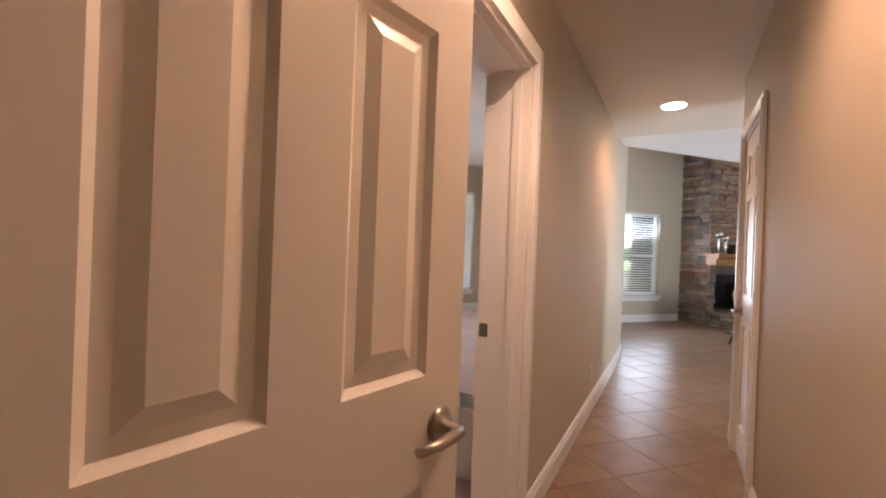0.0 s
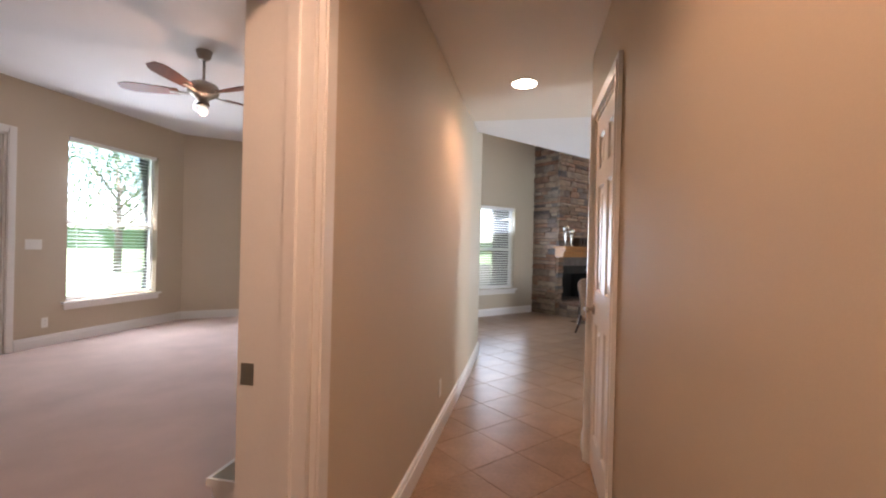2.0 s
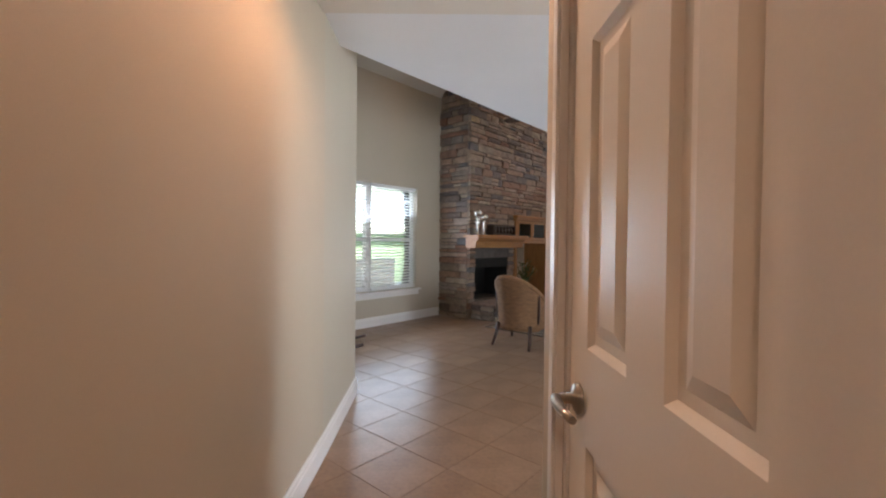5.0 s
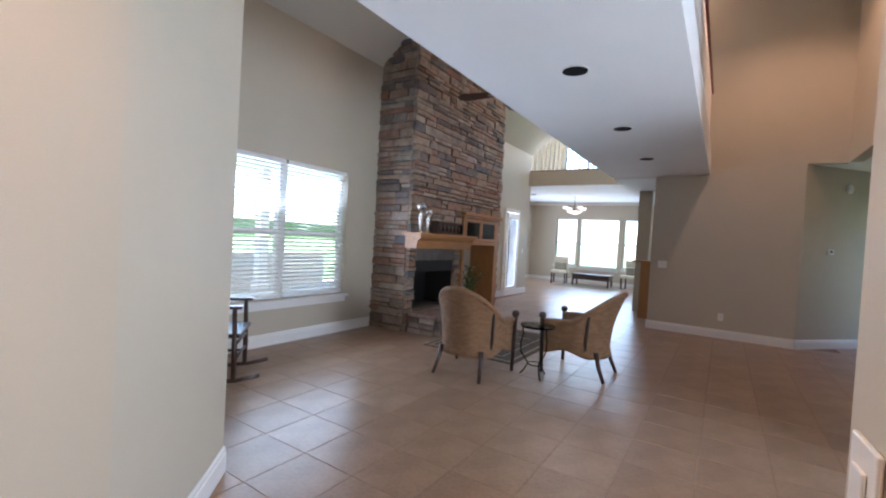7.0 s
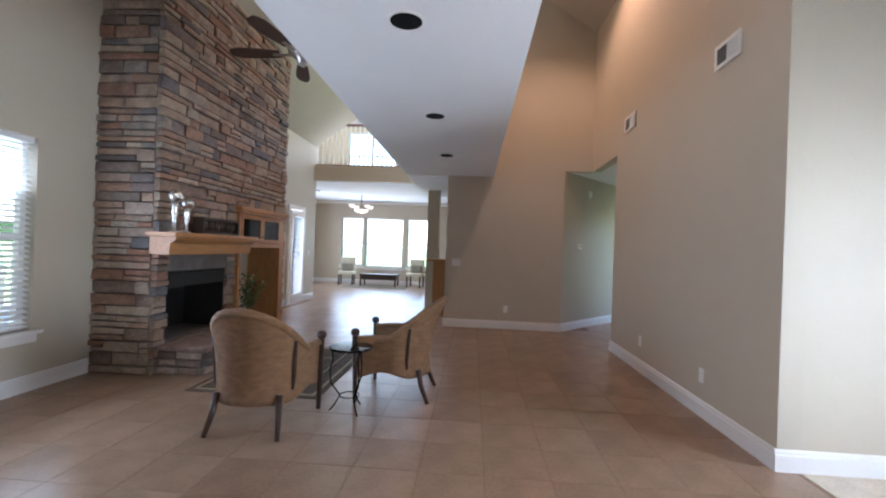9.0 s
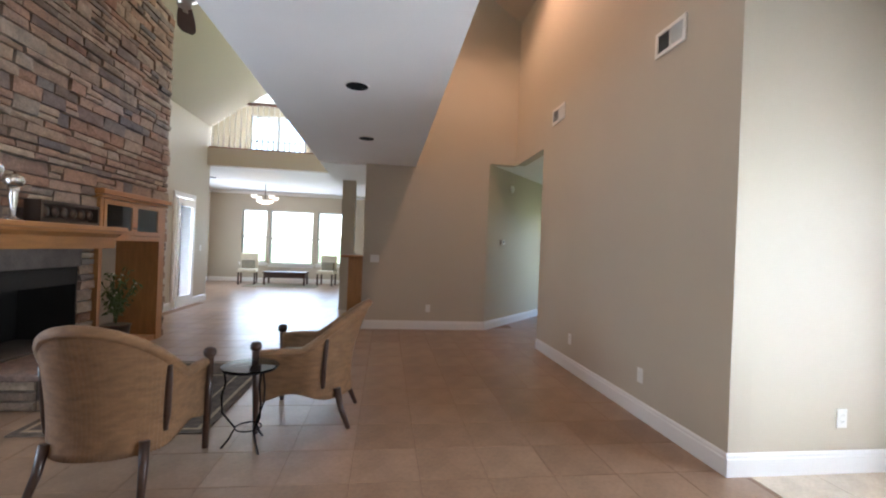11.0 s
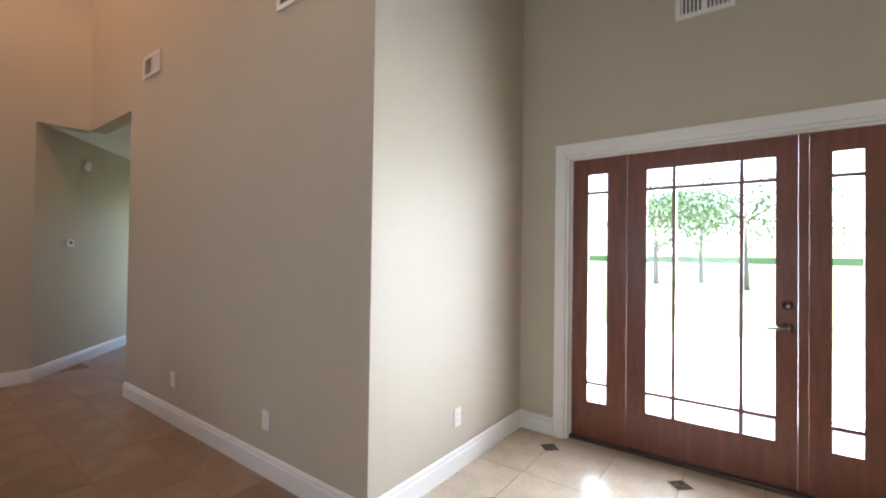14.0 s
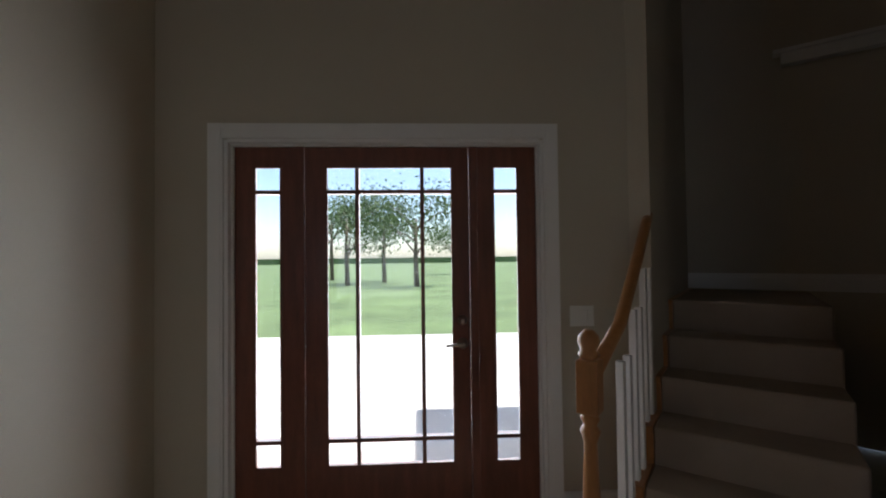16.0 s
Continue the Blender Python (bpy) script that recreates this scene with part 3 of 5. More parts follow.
window("window_5", (19.4, 9.5), (14.75, 9.5), 1.6, 2.8, 0.7, 2.2, 0.16, "white side window of the far room", tilt=8)
window("window_6", (19.4, 4.0), (19.4, 9.5), 1.6, 2.5, 3.75, 5.3, 0.16, "white loft window behind the railing", tilt=8, sill=False)
window("window_7", (19.4, 4.0), (19.4, 9.5), 2.7, 4.4, 3.75, 5.3, 0.16, "white double loft window behind the railing", lights=2, tilt=8, sill=False)
window("window_8", BC, hp(3.4, 5.62), 8.2 - 7.72, 8.2 - 6.44, 0.5, 2.52, 0.15, "white bedroom sash window with open blinds", tilt=6)
window("window_9", BD, BC, 2.7 - 2.30, 2.7 - 1.12, 0.42, 2.46, 0.15, "white bedroom bay window with closed blinds", tilt=66)
# bedroom door frame on the window wall
casing("door_frame_3", line_frame(BC, hp(3.4, 5.62)) @ pose(8.2 - 5.8, 0, 0), 0.9, 2.38, cw=0.09, label="white casing of a bedroom door")
six_panel("door_3", line_frame(BC, hp(3.4, 5.62)) @ pose(8.2 - 5.8 + 0.9 - 0.014, -0.05, 0.012, 0, 0, 180), 0.872, 2.35, "white panelled bedroom door, shut")

# glazed patio door
casing("door_frame_4", line_frame((14.02, 7.75), (13.32, 7.75)), 0.70, 2.04, label="white casing of the patio door")
pd = thing("patio_door", line_frame((14.004, 7.70), (13.336, 7.70), 0.012), "white patio door with one long pane", "door", kind="structure")
part("door_frame", boxes((0, -0.04, 0, 0.09, 0, 2.0), (0.578, -0.04, 0, 0.668, 0, 2.0), (0.09, -0.04, 0, 0.578, 0, 0.2), (0.09, -0.04, 1.89, 0.578, 0, 2.0)), M_TRIM, pd)
pn = part("pane", boxes((0.09, -0.022, 0.2, 0.578, -0.018, 1.89)), M_GLASS, pd)
pn.visible_shadow = False
pb = thing("door_blind", line_frame((14.004, 7.70), (13.336, 7.70), 0.012), "white slatted blind on the patio door", "blind")
part("headrail", boxes((0.10, 0.002, 1.86, 0.568, 0.035, 1.90)), M_SLAT, pb)
me = mesh_of("slat", boxes((0.10, -0.016, -0.001, 0.568, 0.016, 0.001)), M_SLAT)
for k in range(47):
    part("slat", me, M_SLAT, pb, m=pose(0, 0.019, 1.84 - k * 0.035, -20, 0, 0))

# front door unit
casing("door_frame_5", line_frame((5.25, YF), (6.99, YF)), 1.74, 2.09, depth=0.16, label="white casing of the front door")
fd = thing("front_door", line_frame((5.25, YF - 0.06), (6.99, YF - 0.06), 0.0), "mahogany front door with divided glass between two sidelights", "front door", kind="structure")


def glazed(x0, x1, gx, gz, zlo, zhi, cols, name, lab):
    """One glazed leaf from x0 to x1; gx glass x0, x1; gz glass z0, z1; cross bars."""
    t0, t1 = -0.045, 0.0
    leafp = part(name, boxes((x0, t0, zlo, gx[0], t1, zhi), (gx[1], t0, zlo, x1, t1, zhi), (gx[0], t0, zlo, gx[1], t1, gz[0]), (gx[0], t0, gz[1], gx[1], t1, zhi)), M_MAHOG, fd, lab)
    b = 0.011
    zs = (gz[0] + 0.145, gz[1] - 0.145)
    bars = [(gx[0], t0 + 0.008, z - b, gx[1], t1 + 0.004, z + b) for z in zs]
    for c in cols:
        bars += [(c - b, t0 + 0.010, gz[0], c + b, t1 + 0.002, gz[1])]
    for bb in bars:
        part("glazing_bar", boxes(bb), M_MAHOG, leafp)
    part("glass_stop", boxes((gx[0], t1 - 0.004, gz[0], gx[0] + 0.012, t1 + 0.006, gz[1]), (gx[1] - 0.012, t1 - 0.004, gz[0], gx[1], t1 + 0.006, gz[1]), (gx[0] + 0.012, t1 - 0.004, gz[0], gx[1] - 0.012, t1 + 0.006, gz[0] + 0.012), (gx[0] + 0.012, t1 - 0.004, gz[1] - 0.012, gx[1] - 0.012, t1 + 0.006, gz[1])), M_MAHOG, leafp)
    pane = part("pane", boxes((gx[0], -0.026, gz[0], gx[1], -0.022, gz[1])), M_GLASS, leafp)
    pane.visible_shadow = False


glazed(0.016, 0.36, (0.125, 0.275), (0.28, 1.955), 0.03, 2.07, (), "sidelight", "mahogany sidelight with three panes")
glazed(0.41, 1.33, (0.50, 1.215), (0.28, 1.955), 0.03, 2.07, (0.675, 1.04), "door_leaf", "mahogany door leaf with nine panes")
glazed(1.38, 1.724, (1.455, 1.61), (0.28, 1.955), 0.03, 2.07, (), "sidelight", "mahogany sidelight with three panes")
part("mullion", boxes((0.362, -0.06, 0.03, 0.408, 0.012, 2.07)), M_MAHOG, fd)
part("mullion", boxes((1.332, -0.06, 0.03, 1.378, 0.012, 2.07)), M_MAHOG, fd)
part("threshold", boxes((0.016, -0.09, 0.0, 1.724, 0.03, 0.028), bev=0.004), M_BRONZE, fd, "dark bronze threshold")
for z, r in ((0.95, 0.03), (1.08, 0.026)):
    hd = part("door_handle", lathe([(r, 0), (r, 0.01), (0.012, 0.02), (0.010, 0.045)], 16, (0.455, 0.0, z), (0, 1, 0)), M_NICKEL, fd, "nickel handle" if z < 1 else "nickel deadbolt")
    if z < 1:
        part("lever", tube([(0.455, 0.045, z), (0.49, 0.048, z), (0.55, 0.045, z - 0.006)], [0.010, 0.010, 0.008]), M_NICKEL, hd)

# ---------------------------------------------------------------- small fixtures
def plate(name, m, label, category, kind):
    """A wall plate: x across, y out of the wall, z up."""
    ob = thing(name, m, label, category, group="wall plates")
    part("cover", boxes((-0.036, 0.0005, -0.058, 0.036, 0.006, 0.058), bev=0.0025), M_PLASTIC, ob)
    if kind == "outlet":
        for z in (-0.02, 0.02):
            part("socket", boxes((-0.016, 0.006, z - 0.014, 0.016, 0.0085, z + 0.014), bev=0.001), M_PLASTIC, ob)
            part("slots", boxes((-0.008, 0.0085, z - 0.005, -0.006, 0.0088, z + 0.005), (0.006, 0.0085, z - 0.005, 0.008, 0.0088, z + 0.005)), M_SLOT, ob)
    else:
        part("rocker", boxes((-0.016, 0.006, -0.033, 0.016, 0.010, 0.033), bev=0.002), M_PLASTIC, ob)
    return ob


def on_wall(p0, p1, s, z):
    return line_frame(p0, p1, z) @ pose(s, 0, 0)


plate("outlet", on_wall(GM, hp(-0.6, 0.67), 6.45 - 5.10, 0.31), "white outlet low on the hall wall", "outlet", "outlet")
plate("light_switch", on_wall(GR, (4.48, 3.21), 0.39, 1.06), "white light switch at the hall mouth", "light switch", "switch")
plate("outlet", on_wall((XE, YR), (XB, YR), 8.24 - XE, 0.33), "white outlet above the baseboard", "outlet", "outlet")
plate("outlet", on_wall((XE, YR), (XB, YR), 9.54 - XE, 0.34), "white outlet above the baseboard", "outlet", "outlet")
plate("outlet", on_wall((XB, YR), (XB, 4.34), 3.31 - YR, 0.33), "white outlet above the baseboard", "outlet", "outlet")
sw = plate("light_switch", on_wall((XB, YR), (XB, 4.34), 4.16 - YR, 1.08), "wide white switch plate", "light switch", "switch")
sw.scale = (1.9, 1, 1)
plate("outlet", on_wall((XE, YF), (XE, YR), 1.21 - YF, 0.33), "white outlet beside the entry", "outlet", "outlet")
sw = plate("light_switch", on_wall((4.77, YF), (XE, YF), 0.27, 1.10), "white double switch plate by the front door", "light switch", "switch")
sw.scale = (1.9, 1, 1)
plate("light_switch", on_wall((14.75, 7.75), (8.4, 7.75), 0.33, 1.1), "white switch by the patio door", "light switch", "switch")
sw = plate("light_switch", on_wall(BC, hp(3.4, 5.62), 8.2 - 6.08, 1.19), "wide white bedroom switch plate", "light switch", "switch")
sw.scale = (2.4, 1, 1)
plate("outlet", on_wall(BC, hp(3.4, 5.62), 8.2 - 6.21, 0.28), "white outlet on the bedroom wall", "outlet", "outlet")
th = thing("thermostat", on_wall((13.75, 0.62), (XB, 2.41), 2.67 - 0.55, 1.42), "small white thermostat on the passage wall", "thermostat")
part("body", boxes((-0.06, 0.001, -0.04, 0.06, 0.025, 0.04), bev=0.006), M_PLASTIC, th)
part("display", boxes((-0.03, 0.025, -0.008, 0.03, 0.0258, 0.02)), M_SLOT, th, "grey display")
sd = thing("smoke_detector", on_wall((13.75, 0.62), (XB, 2.41), 2.67 - 0.85, 2.36), "round white smoke detector", "smoke detector")
part("body", lathe([(0.065, 0.001), (0.062, 0.02), (0.04, 0.035)], 24, (0, 0, 0), (0, 1, 0)), M_PLASTIC, sd)


def vent(m, w, h, label):
    v = thing("wall_vent", m, label, "vent", group="wall vents")
    f = 0.028
    part("backing", boxes((-w / 2 + f, 0.0008, -h / 2 + f, w / 2 - f, 0.003, h / 2 - f)), M_SLOT, v)
    part("frame", boxes((-w / 2, 0.001, -h / 2, -w / 2 + f, 0.014, h / 2), (w / 2 - f, 0.001, -h / 2, w / 2, 0.014, h / 2), (-w / 2 + f, 0.001, -h / 2, w / 2 - f, 0.014, -h / 2 + f), (-w / 2 + f, 0.001, h / 2 - f, w / 2 - f, 0.014, h / 2), (-0.008, 0.001, -h / 2 + f, 0.008, 0.014, h / 2 - f)), M_PLASTIC, v)
    n = int((w - 2 * f) / 0.022)
    me = mesh_of("slat", boxes((-0.008, 0.0, -h / 2 + f, 0.008, 0.0015, h / 2 - f)), M_PLASTIC)
    for k in range(n):
        x = -w / 2 + f + 0.012 + k * 0.022
        part("slat", me, M_PLASTIC, v, m=pose(x, 0.008, 0, 0, 0, 38 if x < 0 else -38))


vent(on_wall((XE, YR), (XB, YR), 8.02 - XE, 2.895), 0.34, 0.19, "white louvred vent high on the wall")
vent(on_wall((XE, YR), (XB, YR), 10.08 - XE, 2.96), 0.36, 0.19, "white louvred vent high on the wall")
vent(on_wall((4.77, YF), (XE, YF), 6.12 - 4.77, 2.98), 0.32, 0.2, "white louvred vent above the front door")


def downlight(x, y, lit, z=CEIL):
    d = thing("recessed_light", pose(x, y, z), "recessed ceiling light, lit warm" if lit else "unlit recessed ceiling light with a black baffle", "ceiling light", group="recessed lights")
    part("trim_ring", lathe([(0.100, -0.001), (0.097, -0.006), (0.090, -0.008), (0.086, -0.002)], 28), M_PLASTIC, d)
    part("baffle", lathe([(0.0885, -0.0082), (0.086, -0.0090), (0.06, -0.0105)], 28), M_BULB if lit else M_BLACK, d, "glowing lamp face" if lit else "black baffle")


downlight(4.01, 3.76, True, CEIL - 0.02)
# Added fixture for the hall fill, out of view overhead.
downlight(1.83, 1.85, True, CEIL - 0.02)
for x, y in ((6.90, 4.285), (8.55, 4.275), (10.2, 4.272)):
    downlight(x, y, False)
downlight(16.6, 8.4, False, 2.858)


def ceiling_fan(x, y, top, z, label, blades, blade_mat, lit, turn=0.0, span=0.66):
    f = thing("ceiling_fan", pose(x, y, z), label, "ceiling fan")
    part("canopy", lathe([(0.02, top - z - 0.09), (0.05, top - z - 0.07), (0.068, top - z - 0.01), (0.068, top - z - 0.001)], 20), M_BRONZE if lit != 2 else M_NICKEL, f)
    part("rod", tube([(0, 0, 0.09), (0, 0, top - z - 0.08)], 0.012), M_NICKEL, f)
    part("motor", lathe([(0.02, 0.11), (0.06, 0.10), (0.12, 0.07), (0.135, 0.03), (0.125, -0.01), (0.09, -0.035), (0.05, -0.06), (0.045, -0.10)], 24), M_NICKEL, f, "brushed nickel motor housing")
    for k in range(blades):
        a = turn + 360 * k / blades
        bm = bmesh.new()
        n = 10
        up, dn = [], []
        for i in range(n + 1):
            t = i / n
            xx = 0.2 + t * (span - 0.2)
            hw = 0.045 + 0.024 * math.sin(t * 2.2) - (0.03 * max(0, t - 0.85) / 0.15)
            up.append((bm.verts.new((xx, -hw, 0.004)), bm.verts.new((xx, hw, 0.004))))
            dn.append((bm.verts.new((xx, -hw, -0.004)), bm.verts.new((xx, hw, -0.004))))
        for i in range(n):
            bm.faces.new((up[i][0], up[i + 1][0], up[i + 1][1], up[i][1]))
            bm.faces.new((dn[i][0], dn[i][1], dn[i + 1][1], dn[i + 1][0]))
            bm.faces.new((up[i][0], dn[i][0], dn[i + 1][0], up[i + 1][0]))
            bm.faces.new((up[i][1], up[i + 1][1], dn[i + 1][1], dn[i][1]))
        bm.faces.new((up[0][0], up[0][1], dn[0][1], dn[0][0]))
        bm.faces.new((up[n][0], dn[n][0], dn[n][1], up[n][1]))
        b = part("blade", bm, blade_mat, f, m=pose(0, 0, -0.01, 0, 0, a) @ pose(0, 0, 0, 12))
        part("bracket", boxes((0.1, -0.018, -0.012, 0.27, 0.018, -0.005), bev=0.002), M_NICKEL, b)
    if lit:
        part("light_kit", lathe([(0.05, -0.10), (0.055, -0.115), (0.03, -0.125)], 20), M_NICKEL, f)
        part("shade", lathe([(0.02, -0.125), (0.038, -0.14), (0.042, -0.165), (0.03, -0.19), (0.012, -0.20)], 18), M_SHADE, f, "small frosted globe, lit")


ceiling_fan(2.2, 6.0, 3.0, 2.62, "brushed nickel ceiling fan with reddish wooden blades", 5, M_MAHOG, 2, 14)
ceiling_fan(8.4, 5.5, 5.18, 3.03, "dark ceiling fan hanging from the vault", 5, M_DARKWOOD, 0, 22)

# ---------------------------------------------------------------- fireplace
SX0, SX1, SY = 8.40, 11.10, 6.84
FB = (8.56, 9.54, 0.30, 0.97)
NI = (9.80, 11.0, 0.02, 1.24)
fp = thing("stone_fireplace", None, "tall ledge-stone fireplace rising to the vault", "fireplace")


def roof_z(y):
    return 3.28 + (7.95 - y) * (6.35 - 3.28) / (7.95 - 4.05)


bm = bmesh.new()
T = 0.05
x0, x1 = SX0 + T, SX1 - T
y0, y1 = SY + T, 7.745
z1 = roof_z(y0) + 0.05
for s in ((x0, y0, 0, FB[0], y1, z1), (FB[0], y0, 0, FB[1], y1, FB[2] - 0.02), (FB[0], y0, FB[3], FB[1], y1, z1), (FB[1], y0, 0, NI[0], y1, z1), (NI[0], y0, 1.68, NI[1], y1, z1), (NI[1], y0, 0, x1, y1, z1), (FB[0], y0 + 0.5, FB[2] - 0.02, FB[1], y1, FB[3]), (NI[0], y0 + 0.5, 0, NI[1], y1, 1.68)):
    add_box(bm, *s)
part("core", bm, M_MORTAR, fp)
stones_far = []
rnd = random.Random(7)
stone_meshes = []
count = [0]


def stone_mesh(w, h, d):
    """A roughly cut stone with chipped front: x along, -y out."""
    bm = bmesh.new()
    g = 0.004
    j = lambda a: rnd.uniform(-a, a)
    back = [bm.verts.new(c) for c in ((g, 0, g), (w - g, 0, g), (w - g, 0, h - g), (g, 0, h - g))]
    fr = [bm.verts.new((a + j(0.004), -d + j(0.008), b + j(0.004))) for a, b in ((g, g + 0.003), (w - g, g + 0.003), (w - g, h - g - 0.003), (g, h - g - 0.003))]
    c = bm.verts.new((w * rnd.uniform(0.3, 0.7), -d - rnd.uniform(0.002, 0.014), h * rnd.uniform(0.35, 0.65)))
    for i in range(4):
        k = (i + 1) % 4
        bm.faces.new((back[i], back[k], fr[k], fr[i]))
        bm.faces.new((fr[i], fr[k], c))
    bm.faces.new(back[::-1])
    return bm


def stone_field(m, width, height, holes, parent, limit_z, group_far, shrink=None):
    z = 0.0
    while z < height - 0.03:
        h = rnd.choice((0.06, 0.075, 0.09, 0.11, 0.125))
        h = min(h, height - z)
        x = 0.0
        while x < width - 1e-3:
            w = min(rnd.uniform(0.13, 0.46), width - x)
            if width - x - w < 0.08:
                w = width - x
            cut = [(a, b, c, d) for a, b, c, d in holes if z + h > c + 0.02 and z < d - 0.02 and x + w > a and x < b]
            nx = x + w
            if cut:
                a, b = cut[0][:2]
                if x >= a - 1e-3:
                    x = b
                    continue
                w = a - x
                nx = b
            if w > 0.03:
                split = h > 0.10 and rnd.random() < 0.35
                for zz, hh in (((z, h * 0.45), (z + h * 0.45, h * 0.55)) if split else ((z, h),)):
                    bm = stone_mesh(w, hh, T + rnd.uniform(-0.012, 0.016))
                    mm = m @ Matrix.Translation((x, 0, zz))
                    if zz < limit_z and count[0] < 300:
                        count[0] += 1
                        part("stone", bm, M_STONE, parent, m=mm)
                    else:
                        bmesh.ops.transform(bm, matrix=mm, verts=bm.verts[:])
                        me = bpy.data.meshes.new("tmp")
                        bm.to_mesh(me)
                        bm.free()
                        group_far.append(me)
            x = nx
        z += h


far = []
stone_field(line_frame((SX0 + 0.001, SY + T), (SX1, SY + T)), SX1 - SX0, roof_z(SY) + 0.02, [(FB[0] - SX0, FB[1] - SX0, FB[2] - 0.02, FB[3] + 0.17), (NI[0] - 0.06 - SX0, NI[1] + 0.02 - SX0, 0, 1.68)], fp, 2.6, far)
stone_field(line_frame((SX0 + T, YW + 0.001), (SX0 + T, SY + T)), YW - SY - T, roof_z(YW) + 0.3, [], fp, 2.2, far)
stone_field(line_frame((SX1 - T, SY + T), (SX1 - T, 7.74)), 0.84, roof_z(YW) + 0.2, [], fp, 0.0, far)
bm = bmesh.new()
for me in far:
    bm.from_mesh(me)
    bpy.data.meshes.remove(me)
tagged(part("stone_cladding", bm, M_STONE_FAR, fp), kind="stuff")
part("firebox", boxes((FB[0], SY + 0.02, FB[2] - 0.019, FB[0] + 0.02, SY + 0.52, FB[3]), (FB[1] - 0.02, SY + 0.02, FB[2] - 0.019, FB[1], SY + 0.52, FB[3]), (FB[0] + 0.02, SY + 0.5, FB[2] - 0.019, FB[1] - 0.02, SY + 0.53, FB[3]), (FB[0] + 0.02, SY + 0.02, FB[3] - 0.02, FB[1] - 0.02, SY + 0.5, FB[3])), M_SOOT, fp, "sooty black firebox")
part("hood", boxes((FB[0] + 0.02, SY + 0.005, FB[3] - 0.16, FB[1] - 0.02, SY + 0.02, FB[3] - 0.021)), M_SOOT, fp, "black metal hood")
part("lintel", boxes((FB[0] - 0.02, SY - 0.004, FB[3] + 0.001, FB[1] + 0.02, SY + T, FB[3] + 0.17), bev=0.006), M_SLATE, fp, "dark slate lintel")
hearth = part("hearth", boxes((8.5, SY - 0.42, 0, 9.62, SY + 0.002, 0.22)), M_MORTAR, fp)
for m0, wd in ((line_frame((8.5, SY - 0.42), (9.62, SY - 0.42)), 1.12), (line_frame((8.5, SY), (8.5, SY - 0.42)), 0.42)):
    z = 0.0
    for h in (0.075, 0.07, 0.075):
        x = 0.0
        while x < wd - 1e-3:
            w = min(rnd.uniform(0.14, 0.36), wd - x)
            if wd - x - w < 0.07:
                w = wd - x
            part("stone", stone_mesh(w, h, 0.035 + rnd.uniform(-0.01, 0.01)), M_STONE, hearth, m=m0 @ Matrix.Translation((x, 0, z)))
            x += w
        z += h
part("hearth_slab", boxes((8.44, SY - 0.48, 0.221, 9.68, SY - 0.01, 0.275), bev=0.012), M_STONE, fp, "flagstone hearth slab")

mt = thing("mantel_shelf", None, "honey oak mantel shelf on the stone", "mantel")
part("board", boxes((8.24, SY - 0.30, 1.31, 9.74, SY - 0.008, 1.352), bev=0.006), M_OAK, mt)
bm = bmesh.new()
prof = ((-0.27, 1.309), (-0.265, 1.285), (-0.215, 1.25), (-0.205, 1.16), (-0.205, 1.145), (-0.014, 1.145), (-0.014, 1.309))
ra, rb = [[bm.verts.new((x + (0.0 if i > 3 else 0.0), SY + p[0], p[1])) for i, p in enumerate(prof)] for x in (8.29, 9.70)]
for i in range(len(prof)):
    k = (i + 1) % len(prof)
    bm.faces.new((ra[i], ra[k], rb[k], rb[i]))
bm.faces.new(ra), bm.faces.new(rb[::-1])
part("moulding", bm, M_OAK, mt)


def goblet(x, y, h):
    g = thing("candle_holder", pose(x, y, 1.353), "silver mercury-glass candle holder with a round ball top", "candle holder", group="candle holders")
    part("stem", lathe([(0.045, 0), (0.042, 0.012), (0.014, 0.03), (0.02, h * 0.3), (0.03, h * 0.45), (0.026, h * 0.6), (0.04, h * 0.72)], 18), M_MERCURY, g)
    part("ball", lathe([(0.02, h * 0.72), (0.05, h * 0.76), (0.062, h * 0.86), (0.05, h * 0.96), (0.02, h)], 18), M_MERCURY, g)


goblet(8.42, SY - 0.15, 0.40)
goblet(8.62, SY - 0.13, 0.34)
bx = thing("mantel_box", pose(8.78, SY - 0.2, 1.353), "long dark lattice planter box on the mantel", "planter")
part("frame", boxes((0, 0, 0, 0.68, 0.12, 0.025), (0, 0, 0.15, 0.68, 0.12, 0.175), (0, 0, 0.025, 0.025, 0.12, 0.15), (0.655, 0, 0.025, 0.68, 0.12, 0.15)), M_BRONZE, bx)
for k in range(6):
    part("ornament", lathe([(0.012, 0), (0.045, 0.012), (0.045, 0.02), (0.012, 0.03)], 12, (0.085 + k * 0.102, 0.05, 0.088), (0, -1, 0)), M_BRONZE, bx)
part("back_panel", boxes((0.025, 0.08, 0.025, 0.655, 0.09, 0.15)), M_DARKWOOD, bx)

cb = thing("media_cabinet", pose(NI[0] - 0.05, SY, 0), "honey oak built-in cabinet with two glass doors over an open niche", "cabinet")
W = NI[1] - NI[0] + 0.06
part("side_panel", boxes((0, -0.03, 0.0, 0.05, 0.48, 1.68)), M_OAKV, cb)
part("side_panel", boxes((W - 0.13, -0.03, 0.0, W, 0.48, 1.68)), M_OAKV, cb)
part("crown", boxes((-0.05, -0.09, 1.68, W + 0.03, 0.05, 1.735), (-0.03, -0.06, 1.645, W + 0.01, 0.04, 1.68), bev=0.008), M_OAK, cb)
part("shelf", boxes((0.05, -0.03, 1.22, W - 0.13, 0.47, 1.275)), M_OAK, cb)
